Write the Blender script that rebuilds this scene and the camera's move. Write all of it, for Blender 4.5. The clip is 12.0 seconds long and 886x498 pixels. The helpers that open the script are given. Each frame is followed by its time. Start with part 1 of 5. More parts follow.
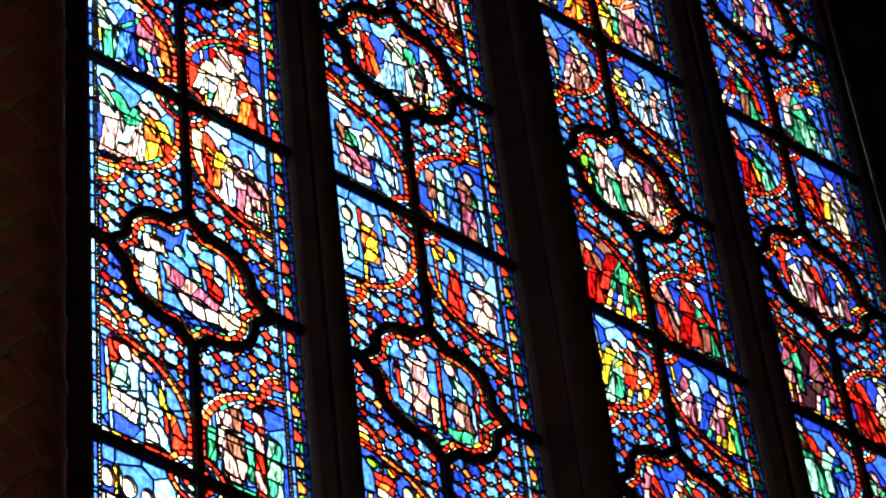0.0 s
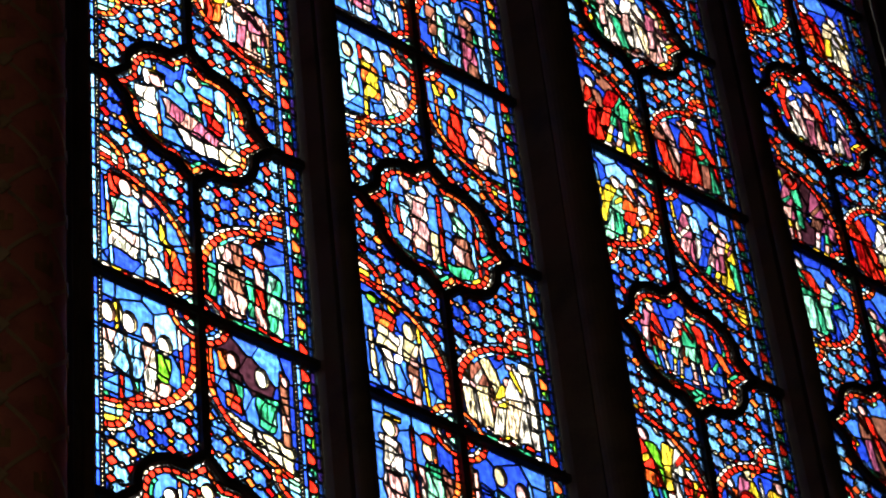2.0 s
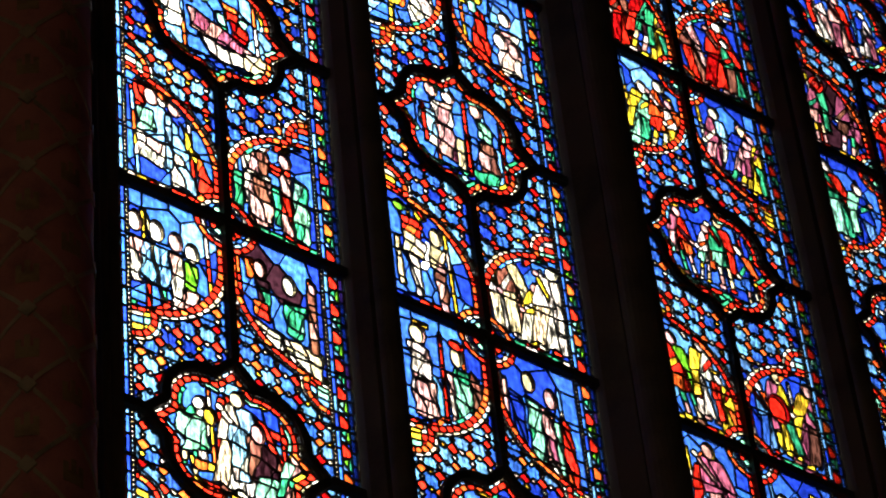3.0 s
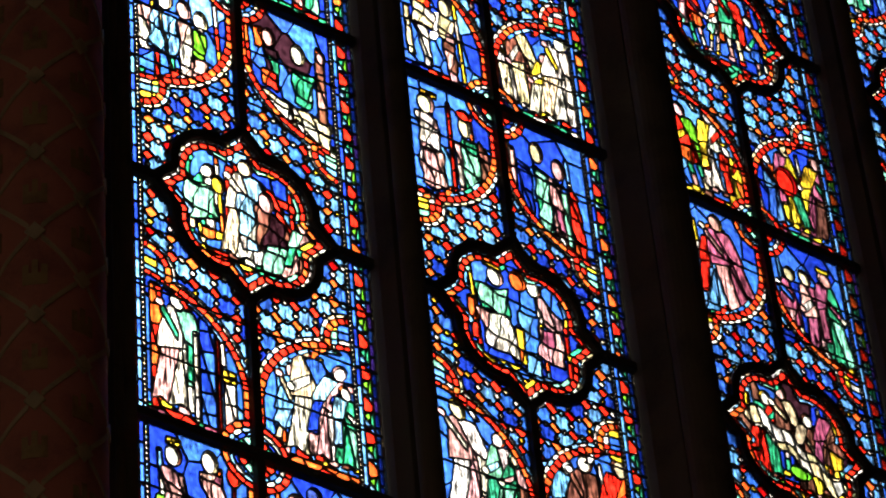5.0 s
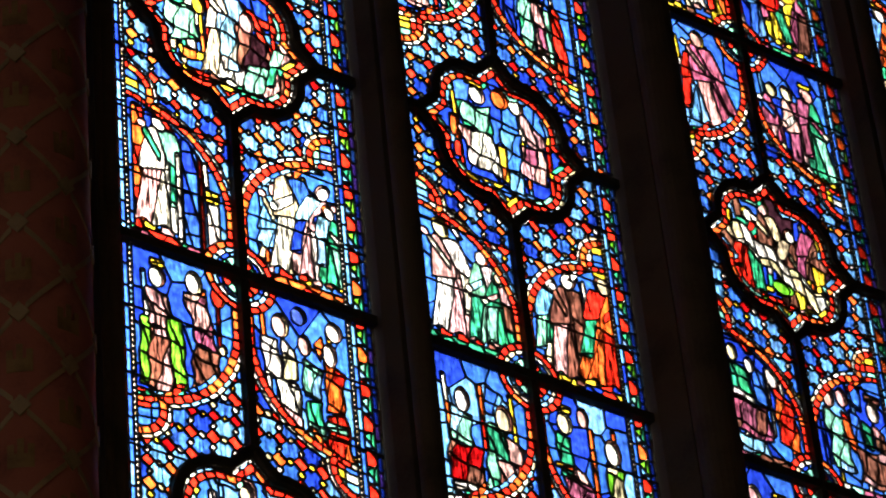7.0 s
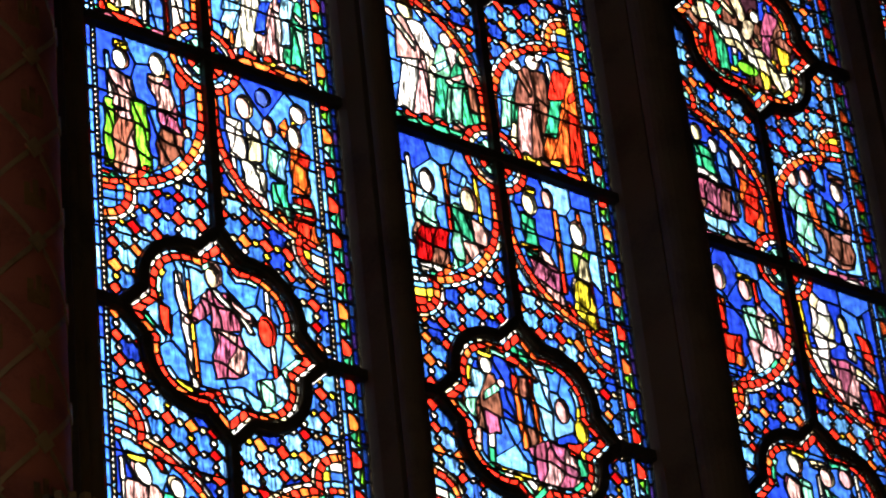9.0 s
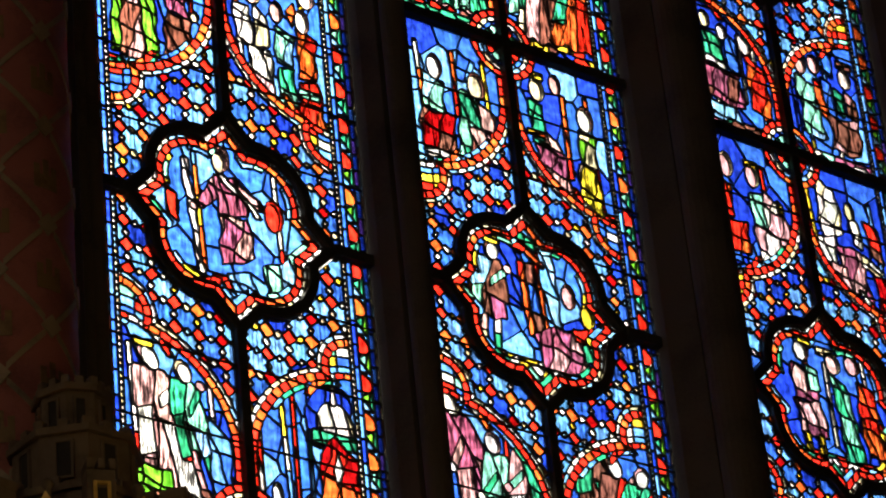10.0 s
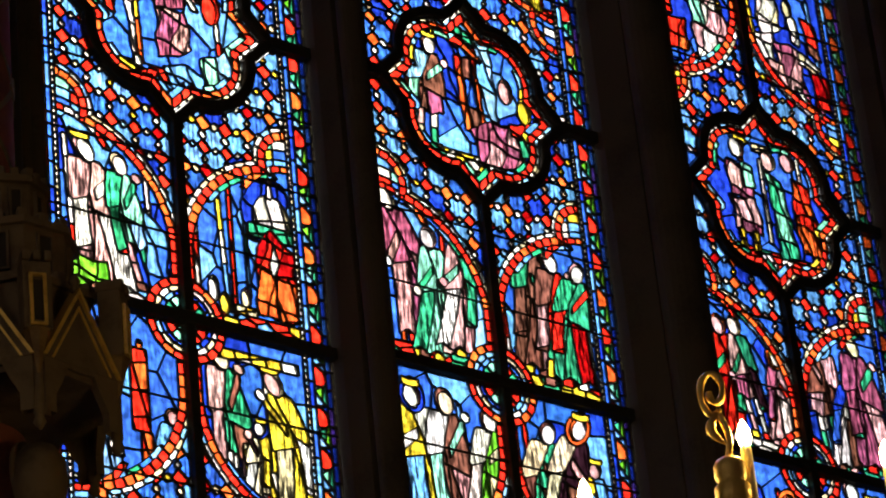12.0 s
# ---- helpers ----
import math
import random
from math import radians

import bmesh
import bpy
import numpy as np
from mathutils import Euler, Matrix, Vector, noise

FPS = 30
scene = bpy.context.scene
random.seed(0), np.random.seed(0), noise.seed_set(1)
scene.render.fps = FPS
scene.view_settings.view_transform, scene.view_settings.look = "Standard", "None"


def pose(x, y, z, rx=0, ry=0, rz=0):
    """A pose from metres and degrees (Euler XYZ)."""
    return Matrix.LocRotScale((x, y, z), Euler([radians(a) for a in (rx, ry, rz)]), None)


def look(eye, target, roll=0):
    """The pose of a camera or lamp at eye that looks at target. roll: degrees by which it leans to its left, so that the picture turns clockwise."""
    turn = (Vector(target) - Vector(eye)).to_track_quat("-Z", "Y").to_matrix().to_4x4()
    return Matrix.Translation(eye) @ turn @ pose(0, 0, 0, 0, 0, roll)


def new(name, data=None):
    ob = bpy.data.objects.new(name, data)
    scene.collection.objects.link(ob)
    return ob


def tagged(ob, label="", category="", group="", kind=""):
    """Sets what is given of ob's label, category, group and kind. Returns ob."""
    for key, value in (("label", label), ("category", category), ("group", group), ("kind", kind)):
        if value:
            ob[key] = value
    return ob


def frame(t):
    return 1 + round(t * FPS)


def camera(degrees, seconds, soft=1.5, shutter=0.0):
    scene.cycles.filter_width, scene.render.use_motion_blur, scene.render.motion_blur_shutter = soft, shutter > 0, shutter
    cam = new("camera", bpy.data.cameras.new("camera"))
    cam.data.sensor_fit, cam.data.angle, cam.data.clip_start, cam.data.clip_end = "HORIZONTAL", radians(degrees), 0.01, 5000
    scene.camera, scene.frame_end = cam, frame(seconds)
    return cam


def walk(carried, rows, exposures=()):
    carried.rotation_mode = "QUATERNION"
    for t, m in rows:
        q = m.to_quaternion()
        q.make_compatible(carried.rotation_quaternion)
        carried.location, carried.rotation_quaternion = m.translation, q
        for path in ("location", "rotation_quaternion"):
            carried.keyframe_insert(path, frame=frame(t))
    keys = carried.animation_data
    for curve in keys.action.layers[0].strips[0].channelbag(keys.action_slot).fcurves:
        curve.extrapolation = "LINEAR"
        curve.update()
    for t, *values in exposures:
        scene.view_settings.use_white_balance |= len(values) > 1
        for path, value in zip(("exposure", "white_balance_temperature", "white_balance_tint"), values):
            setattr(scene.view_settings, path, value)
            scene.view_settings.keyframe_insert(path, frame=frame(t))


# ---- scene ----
SOFT = 2.0
EXPOSURES = [(0.0, 2.44, 6900, 2), (2.5, 2.16, 6900, 2), (4.5, 2.08, 6900, 2), (6.5, 2.34, 6900, 2), (8.5, 2.58, 6900, 2), (10.5, 2.34, 6900, 2), (12.0, 2.24, 6900, 2)]
BULB_POWER = 70.0
EYE = (-5.137, -7.180, 1.600)
cam = camera(14.774, 12.0, soft=SOFT)
walk(cam, [
    (0.0, look(EYE, (-0.6533, -2.1906, 9.0160), -7.167)),
    (0.5, look(EYE, (-0.6102, -2.1399, 8.9553), -7.370)),
    (1.0, look(EYE, (-0.5732, -2.0709, 8.8846), -6.706)),
    (1.5, look(EYE, (-0.5195, -1.9843, 8.7888), -6.619)),
    (2.0, look(EYE, (-0.4663, -1.8947, 8.6884), -6.654)),
    (2.5, look(EYE, (-0.4200, -1.8019, 8.5872), -6.695)),
    (2.7, look(EYE, (-0.4276, -1.7481, 8.5506), -6.624)),
    (4.3, look(EYE, (-0.3437, -1.4458, 8.2437), -5.928)),
    (4.5, look(EYE, (-0.2961, -1.4018, 8.1707), -6.011)),
    (5.0, look(EYE, (-0.2125, -1.2853, 8.0029), -5.636)),
    (5.5, look(EYE, (-0.1434, -1.2024, 7.8712), -5.895)),
    (6.0, look(EYE, (-0.0870, -1.1339, 7.7593), -6.638)),
    (6.5, look(EYE, (-0.0537, -1.0581, 7.6562), -6.397)),
    (6.7, look(EYE, (-0.0246, -1.0513, 7.6247), -6.078)),
    (8.3, look(EYE, (0.1613, -0.9131, 7.3138), -6.983)),
    (8.5, look(EYE, (0.1994, -0.8606, 7.2198), -6.626)),
    (9.0, look(EYE, (0.2605, -0.7671, 7.0531), -6.430)),
    (9.5, look(EYE, (0.2896, -0.6762, 6.9148), -6.183)),
    (10.0, look(EYE, (0.3305, -0.5972, 6.7737), -6.007)),
    (10.5, look(EYE, (0.3745, -0.5280, 6.6367), -5.576)),
    (11.0, look(EYE, (0.4808, -0.5013, 6.4816), -5.524)),
    (11.5, look(EYE, (0.5490, -0.4789, 6.3706), -5.847)),
    (12.0, look(EYE, (0.6197, -0.4443, 6.2352), -6.020)),
], exposures=EXPOSURES)
# ------------------------------------------------------------------ light
world = bpy.data.worlds.new("world")
scene.world = world
world.use_nodes = True
wt = world.node_tree
sky = wt.nodes.new("ShaderNodeTexSky")
sky.sky_type = "NISHITA"
sky.sun_disc = False
sky.sun_elevation, sky.sun_rotation = radians(48), radians(20)
sky.air_density, sky.dust_density, sky.ozone_density = 0.6, 4.0, 1.0
wt.links.new(sky.outputs[0], wt.nodes["Background"].inputs[0])
wt.nodes["Background"].inputs[1].default_value = 0.12

sun = new("sun", bpy.data.lights.new("sun", "SUN"))
sun.data.energy, sun.data.angle, sun.data.color = 1.2, radians(12), (1.0, 0.96, 0.9)
sun.matrix_world = look((6, 20, 30), (0, 0, 6))


# ------------------------------------------------------------------ materials
def material(name, rough=0.8, metal=0.0):
    mat = bpy.data.materials.new(name)
    mat.use_nodes = True
    b = mat.node_tree.nodes["Principled BSDF"]
    b.inputs["Roughness"].default_value, b.inputs["Metallic"].default_value = rough, metal
    return mat, mat.node_tree, b


def noise_mix(nt, bsdf, low, high, scale, bump=0.3, fine=90.0, spread=(0.35, 0.65)):
    """Two scales of variation between two colours, with fine relief."""
    co = nt.nodes.new("ShaderNodeNewGeometry")
    big, small = nt.nodes.new("ShaderNodeTexNoise"), nt.nodes.new("ShaderNodeTexNoise")
    big.inputs["Scale"].default_value, small.inputs["Scale"].default_value = scale, fine
    big.inputs["Detail"].default_value = 6
    add = nt.nodes.new("ShaderNodeMath")
    add.operation = "MULTIPLY_ADD"
    add.inputs[1].default_value = 0.25
    ramp = nt.nodes.new("ShaderNodeValToRGB")
    ramp.color_ramp.elements[0].position, ramp.color_ramp.elements[1].position = spread
    ramp.color_ramp.elements[0].color, ramp.color_ramp.elements[1].color = (*low, 1), (*high, 1)
    rel = nt.nodes.new("ShaderNodeBump")
    rel.inputs["Strength"].default_value, rel.inputs["Distance"].default_value = bump, 0.01
    for n in (big, small):
        nt.links.new(co.outputs["Position"], n.inputs["Vector"])
    nt.links.new(small.outputs["Fac"], add.inputs[0])
    nt.links.new(big.outputs["Fac"], add.inputs[2])
    nt.links.new(add.outputs[0], ramp.inputs[0])
    nt.links.new(add.outputs[0], rel.inputs["Height"])
    nt.links.new(ramp.outputs[0], bsdf.inputs["Base Color"])
    nt.links.new(rel.outputs[0], bsdf.inputs["Normal"])
    return ramp


def plain(name, low, high, rough=0.8, metal=0.0, scale=4.0, bump=0.3, fine=90.0):
    mat, nt, b = material(name, rough, metal)
    noise_mix(nt, b, low, high, scale, bump, fine)
    return mat


STONE = plain("old limestone", (0.16, 0.12, 0.09), (0.30, 0.24, 0.18), 0.85)
# limestone round the glass, its unlit look put into a near-black base colour
SHADED_STONE = plain("limestone in shade", (0.024, 0.018, 0.015), (0.066, 0.050, 0.041), 0.9)
PLASTER = plain("painted wall", (0.22, 0.16, 0.13), (0.34, 0.26, 0.21), 0.9)
LEAD = plain("weathered lead", (0.025, 0.025, 0.028), (0.07, 0.07, 0.075), 0.6, 0.5, 20, 0.4, 300)
IRON = plain("black iron", (0.012, 0.011, 0.011), (0.04, 0.037, 0.034), 0.65, 0.4, 15, 0.4, 200)
RED_PAINT = plain("faded red paint", (0.15, 0.050, 0.040), (0.33, 0.105, 0.080), 0.7, 0, 7, 0.3)
GOLD_PAINT = plain("tarnished gilding", (0.10, 0.076, 0.048), (0.26, 0.195, 0.125), 0.55, 0.2, 9, 0.4)
GILT = plain("polished gilt bronze", (0.36, 0.22, 0.05), (0.66, 0.44, 0.13), 0.42, 0.35, 16, 0.4)
FLOOR = plain("worn stone floor", (0.14, 0.11, 0.09), (0.26, 0.21, 0.17), 0.6)
IVORY = plain("ivory candle tube", (0.60, 0.52, 0.34), (0.78, 0.70, 0.50), 0.5, 0, 12, 0.1)


def glass_material():
    """Hand-made coloured glass: each piece carries its own tint, with streaks, bubbles and painted fold lines."""
    mat = bpy.data.materials.new("antique coloured glass")
    mat.use_nodes = True
    nt = mat.node_tree
    nt.nodes.clear()
    N, link = nt.nodes.new, nt.links.new
    out = N("ShaderNodeOutputMaterial")
    tint = N("ShaderNodeAttribute")
    tint.attribute_name = "tint"
    geo = N("ShaderNodeNewGeometry")
    # broad streaks in the glass
    cloud = N("ShaderNodeTexNoise")
    cloud.inputs["Scale"].default_value, cloud.inputs["Detail"].default_value = 38.0, 6
    link(geo.outputs["Position"], cloud.inputs["Vector"])
    level = N("ShaderNodeMapRange")
    level.inputs[1].default_value, level.inputs[2].default_value = 0.28, 0.72
    level.inputs[3].default_value, level.inputs[4].default_value = 0.46, 1.16
    link(cloud.outputs["Fac"], level.inputs[0])
    # fine painted lines, drawn long and upright like folds of cloth
    stretch = N("ShaderNodeMapping")
    stretch.inputs["Scale"].default_value = (120.0, 120.0, 13.0)
    link(geo.outputs["Position"], stretch.inputs["Vector"])
    fold = N("ShaderNodeTexNoise")
    fold.inputs["Scale"].default_value, fold.inputs["Detail"].default_value = 1.0, 3
    fold.inputs["Distortion"].default_value = 0.35
    link(stretch.outputs[0], fold.inputs["Vector"])
    lines = N("ShaderNodeMapRange")
    lines.inputs[1].default_value, lines.inputs[2].default_value = 0.41, 0.51
    lines.inputs[3].default_value, lines.inputs[4].default_value = 0.06, 1.0
    link(fold.outputs["Fac"], lines.inputs[0])
    drawn = N("ShaderNodeMix")
    drawn.inputs[2].default_value = 1.0
    link(tint.outputs["Alpha"], drawn.inputs[0])
    link(lines.outputs[0], drawn.inputs[3])
    both = N("ShaderNodeMath")
    both.operation = "MULTIPLY"
    link(level.outputs[0], both.inputs[0])
    link(drawn.outputs[0], both.inputs[1])
    colour = N("ShaderNodeVectorMath")
    colour.operation = "SCALE"
    link(tint.outputs["Color"], colour.inputs[0])
    link(both.outputs[0], colour.inputs[3])
    clear, milky, gloss = N("ShaderNodeBsdfTransparent"), N("ShaderNodeBsdfTranslucent"), N("ShaderNodeBsdfGlossy")
    link(colour.outputs[0], clear.inputs[0])
    link(colour.outputs[0], milky.inputs[0])
    gloss.inputs["Roughness"].default_value = 0.15
    rough = N("ShaderNodeBump")
    rough.inputs["Strength"].default_value, rough.inputs["Distance"].default_value = 0.3, 0.002
    link(cloud.outputs["Fac"], rough.inputs["Height"])
    link(rough.outputs[0], gloss.inputs["Normal"])
    m1, m2 = N("ShaderNodeMixShader"), N("ShaderNodeMixShader")
    m1.inputs[0].default_value, m2.inputs[0].default_value = 0.12, 0.03
    link(clear.outputs[0], m1.inputs[1])
    link(milky.outputs[0], m1.inputs[2])
    link(m1.outputs[0], m2.inputs[1])
    link(gloss.outputs[0], m2.inputs[2])
    link(m2.outputs[0], out.inputs[0])
    return mat


GLASS = glass_material()


# tint that warms the fill light from the added, unseen windows
def amber_material():
    mat = bpy.data.materials.new("amber glass for fill light")
    mat.use_nodes = True
    nt = mat.node_tree
    nt.nodes.clear()
    out, clear = nt.nodes.new("ShaderNodeOutputMaterial"), nt.nodes.new("ShaderNodeBsdfTransparent")
    cloud, ramp = nt.nodes.new("ShaderNodeTexNoise"), nt.nodes.new("ShaderNodeValToRGB")
    cloud.inputs["Scale"].default_value = 3.0
    ramp.color_ramp.elements[0].color, ramp.color_ramp.elements[1].color = (0.86, 0.60, 0.38, 1), (0.97, 0.78, 0.58, 1)
    nt.links.new(cloud.outputs["Fac"], ramp.inputs[0])
    nt.links.new(ramp.outputs[0], clear.inputs[0])
    nt.links.new(clear.outputs[0], out.inputs[0])
    return mat


AMBER = amber_material()


# ------------------------------------------------------------------ mesh helpers
def mesh_from(name, verts, faces, mat, smooth=False):
    me = bpy.data.meshes.new(name)
    me.from_pydata(verts, [], faces)
    me.materials.append(mat)
    if smooth:
        me.shade_smooth()
    me.update()
    return me


def part(name, bm, mat, parent, label="", smooth=False):
    """Links a bmesh as one mesh object under a thing or a part."""
    me = bpy.data.meshes.new(name)
    bmesh.ops.recalc_face_normals(bm, faces=bm.faces)
    bm.to_mesh(me)
    bm.free()
    me.materials.append(mat)
    if smooth:
        me.shade_smooth()
    ob = new(name, me)
    ob.parent = parent
    return tagged(ob, label)


def part_mesh(name, me, parent, label=""):
    ob = new(name, me)
    ob.parent = parent
    return tagged(ob, label)


def box(bm, x0, x1, y0, y1, z0, z1, bevel=0.0):
    r = bmesh.ops.create_cube(bm, size=1, matrix=Matrix.Translation(((x0 + x1) / 2, (y0 + y1) / 2, (z0 + z1) / 2))
                              @ Matrix.Diagonal((x1 - x0, y1 - y0, z1 - z0, 1)))
    if bevel:
        edges = list({e for v in r["verts"] for e in v.link_edges})
        bmesh.ops.bevel(bm, geom=edges, offset=bevel, segments=2, affect="EDGES", profile=0.5)


def lathe(bm, profile, centre, segments=24):
    """Turns (radius, z) pairs round an upright axis."""
    rings = []
    for r, z in profile:
        rings.append([bm.verts.new((centre[0] + r * math.cos(a), centre[1] + r * math.sin(a), centre[2] + z))
                      for a in (2 * math.pi * i / segments for i in range(segments))])
    for a, b in zip(rings, rings[1:]):
        for i in range(segments):
            bm.faces.new((a[i], a[(i + 1) % segments], b[(i + 1) % segments], b[i]))
    bm.faces.new(rings[0][::-1])
    bm.faces.new(rings[-1])


def tube(bm, points, radius, segments=8):
    """A round bar along a line of points; radius: a number, or one for each point."""
    points = [Vector(q) for q in points]
    rings = []
    for i, q in enumerate(points):
        way = (points[min(i + 1, len(points) - 1)] - points[max(i - 1, 0)]).normalized()
        side = way.cross(Vector((0, 1, 0.013))).normalized()
        up = side.cross(way)
        r = radius[i] if isinstance(radius, (list, tuple)) else radius
        rings.append([bm.verts.new(q + r * (math.cos(a) * side + math.sin(a) * up))
                      for a in (2 * math.pi * k / segments for k in range(segments))])
    for a, b in zip(rings, rings[1:]):
        for k in range(segments):
            bm.faces.new((a[k], a[(k + 1) % segments], b[(k + 1) % segments], b[k]))
    bm.faces.new(rings[0][::-1])
    bm.faces.new(rings[-1])


def prism(bm, outline, z0, z1):
    """An upright bar over a plan outline of (x, y) pairs."""
    low = [bm.verts.new((x, y, z0)) for x, y in outline]
    high = [bm.verts.new((x, y, z1)) for x, y in outline]
    n = len(outline)
    for i in range(n):
        bm.faces.new((low[i], low[(i + 1) % n], high[(i + 1) % n], high[i]))
    bm.faces.new(low[::-1])
    bm.faces.new(high)


def setting(name, bm, mat, label, category, smooth=False):
    return tagged(part(name, bm, mat, None, "", smooth), label, category, "", "structure")


# ------------------------------------------------------------------ the window's plan
HALF = 0.520                                # half the clear width of a light
AXES = (0.0, 1.1775, 2.4835, 3.652)           # middle of each light
LEVELS = (16.60, 14.490, 12.379, 10.227, 8.150, 6.084, 4.02)   # cross bars, from the top down
SILL, HEAD = 3.96, 16.66

# ------------------------------------------------------------------ the shell of the chapel
for name, (x0, x1, y0, y1, z0, z1), mat, label in (
        ("floor", (-14, 12, -10.7, 0.12, -0.3, 0), FLOOR, "worn pale stone floor of the chapel"),
        ("ceiling", (-14, 12, -10.7, 0.12, 20, 20.3), PLASTER, "dark plain vault high over the chapel"),
        ("wall_east", (12, 12.3, -11, 0.12, -0.3, 20.3), PLASTER, "dark painted end wall")):
    bm = bmesh.new()
    box(bm, x0, x1, y0, y1, z0, z1)
    setting(name, bm, mat, label, name.split("_")[0])
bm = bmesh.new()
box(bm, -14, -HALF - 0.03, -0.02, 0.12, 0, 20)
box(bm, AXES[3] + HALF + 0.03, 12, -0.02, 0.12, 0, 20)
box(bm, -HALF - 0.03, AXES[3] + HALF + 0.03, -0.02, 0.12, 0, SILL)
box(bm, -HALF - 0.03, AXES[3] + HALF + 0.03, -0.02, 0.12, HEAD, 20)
setting("wall_north", bm, SHADED_STONE, "dark stone wall round the tall stained glass window", "wall")


# the unseen wall behind the viewer, with a tall amber opening added for fill light
bm = bmesh.new()
box(bm, -14, 12, -11, -10.7, -0.3, SILL)
box(bm, -14, 12, -11, -10.7, HEAD, 20.3)
for x0, x1 in ((-14, -12.8), (-9.0, 12)):
    box(bm, x0, x1, -11, -10.7, SILL, HEAD)
setting("wall_south", bm, PLASTER, "unseen dark painted wall opposite with an opening added for fill light", "wall")
for n, (x0, x1) in enumerate(((-12.8, -9.0),)):
    bm = bmesh.new()
    box(bm, x0, x1, -10.86, -10.85, SILL, HEAD)
    setting("window_%d" % (5 + n), bm, AMBER, "unseen tall amber pane added in the opposite wall for fill light", "window")


# the unseen west end, with a wide opening added to light the column
bm = bmesh.new()
box(bm, -14.3, -14, -11, 0.12, -0.3, 5)
box(bm, -14.3, -14, -11, 0.12, 15, 20.3)
box(bm, -14.3, -14, -11, -8.4, 5, 15)
box(bm, -14.3, -14, -1.6, 0.12, 5, 15)
setting("wall_west", bm, PLASTER, "unseen dark painted end wall with an opening added for fill light", "wall")
bm = bmesh.new()
box(bm, -14.16, -14.15, -8.4, -1.6, 5, 15)
setting("window_6", bm, AMBER, "unseen great amber pane added in the end wall for fill light", "window")


# ------------------------------------------------------------------ mullions and jambs
def mullion(x0, x1, depth, label, roll=True):
    """Stone bar between two lights: a body rebated for the glass, and a round shaft on its inner face."""
    thing = tagged(new("mullion"), label, "mullion", "mullions of the window", "structure")
    mid, half = (x0 + x1) / 2, (x1 - x0) / 2
    nose = half * 0.62
    bm = bmesh.new()
    prism(bm, [(x0 + 0.004, -0.05), (mid - nose, -depth * 0.6), (mid + nose, -depth * 0.6), (x1 - 0.004, -0.05), (x1 - 0.004, 0.03),
               (mid + nose, 0.08), (mid - nose, 0.08), (x0 + 0.004, 0.03)], SILL - 0.02, HEAD + 0.02)
    part("body", bm, SHADED_STONE, thing)
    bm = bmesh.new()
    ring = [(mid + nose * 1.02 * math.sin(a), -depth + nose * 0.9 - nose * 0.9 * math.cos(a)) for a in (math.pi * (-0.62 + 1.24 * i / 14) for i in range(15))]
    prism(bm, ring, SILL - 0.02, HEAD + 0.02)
    part("shaft", bm, SHADED_STONE, thing, smooth=False)
    return thing


mullion(HALF, AXES[1] - HALF, 0.19, "slender dark stone mullion with a round shaft")
mullion(AXES[1] + HALF, AXES[2] - HALF, 0.26, "thick dark stone middle mullion with a round shaft")
mullion(AXES[2] + HALF, AXES[3] - HALF, 0.18, "slender dark stone mullion with a round shaft")


def jamb(x, way, label):
    thing = tagged(new("window_jamb"), label, "jamb", "", "structure")
    bm = bmesh.new()
    prism(bm, [(x, 0.06), (x, -0.05), (x + way * 0.03, -0.06), (x + way * 0.03, -0.07), (x + way * 0.33, -0.15), (x + way * 0.33, 0.06)],
          SILL - 0.02, HEAD + 0.02)
    part("splay", bm, SHADED_STONE, thing)
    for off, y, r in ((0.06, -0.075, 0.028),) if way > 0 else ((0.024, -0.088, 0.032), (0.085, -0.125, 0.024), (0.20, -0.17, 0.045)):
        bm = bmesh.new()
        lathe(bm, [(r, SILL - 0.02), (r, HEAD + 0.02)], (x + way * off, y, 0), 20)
        part("colonnette", bm, SHADED_STONE, thing, smooth=True)
    return thing


jamb(-HALF - 0.002, -1, "dark splayed stone jamb with slender colonnettes")
jamb(AXES[3] + HALF + 0.002, 1, "dark splayed stone jamb with slender colonnettes")


# ------------------------------------------------------------------ stained glass
STEP = 0.003                                 # fineness of the cartoon, in metres
TINTS = {                                    # what the pieces let through
    "W": (0.90, 0.87, 0.83), "C": (0.80, 0.73, 0.54), "P": (0.76, 0.52, 0.52), "M": (0.52, 0.22, 0.33), "N": (0.36, 0.20, 0.16),
    "G": (0.13, 0.55, 0.36), "T": (0.42, 0.80, 0.66), "E": (0.30, 0.66, 0.12), "R": (0.90, 0.105, 0.075), "D": (0.50, 0.03, 0.04),
    "O": (0.96, 0.29, 0.11), "Y": (0.92, 0.74, 0.15), "B": (0.065, 0.140, 0.62), "L": (0.28, 0.53, 0.85), "U": (0.125, 0.285, 0.74),
    "V": (0.26, 0.16, 0.62), "S": (0.44, 0.70, 0.97), "K": (0.10, 0.05, 0.07)}
rng = np.random.RandomState(7)


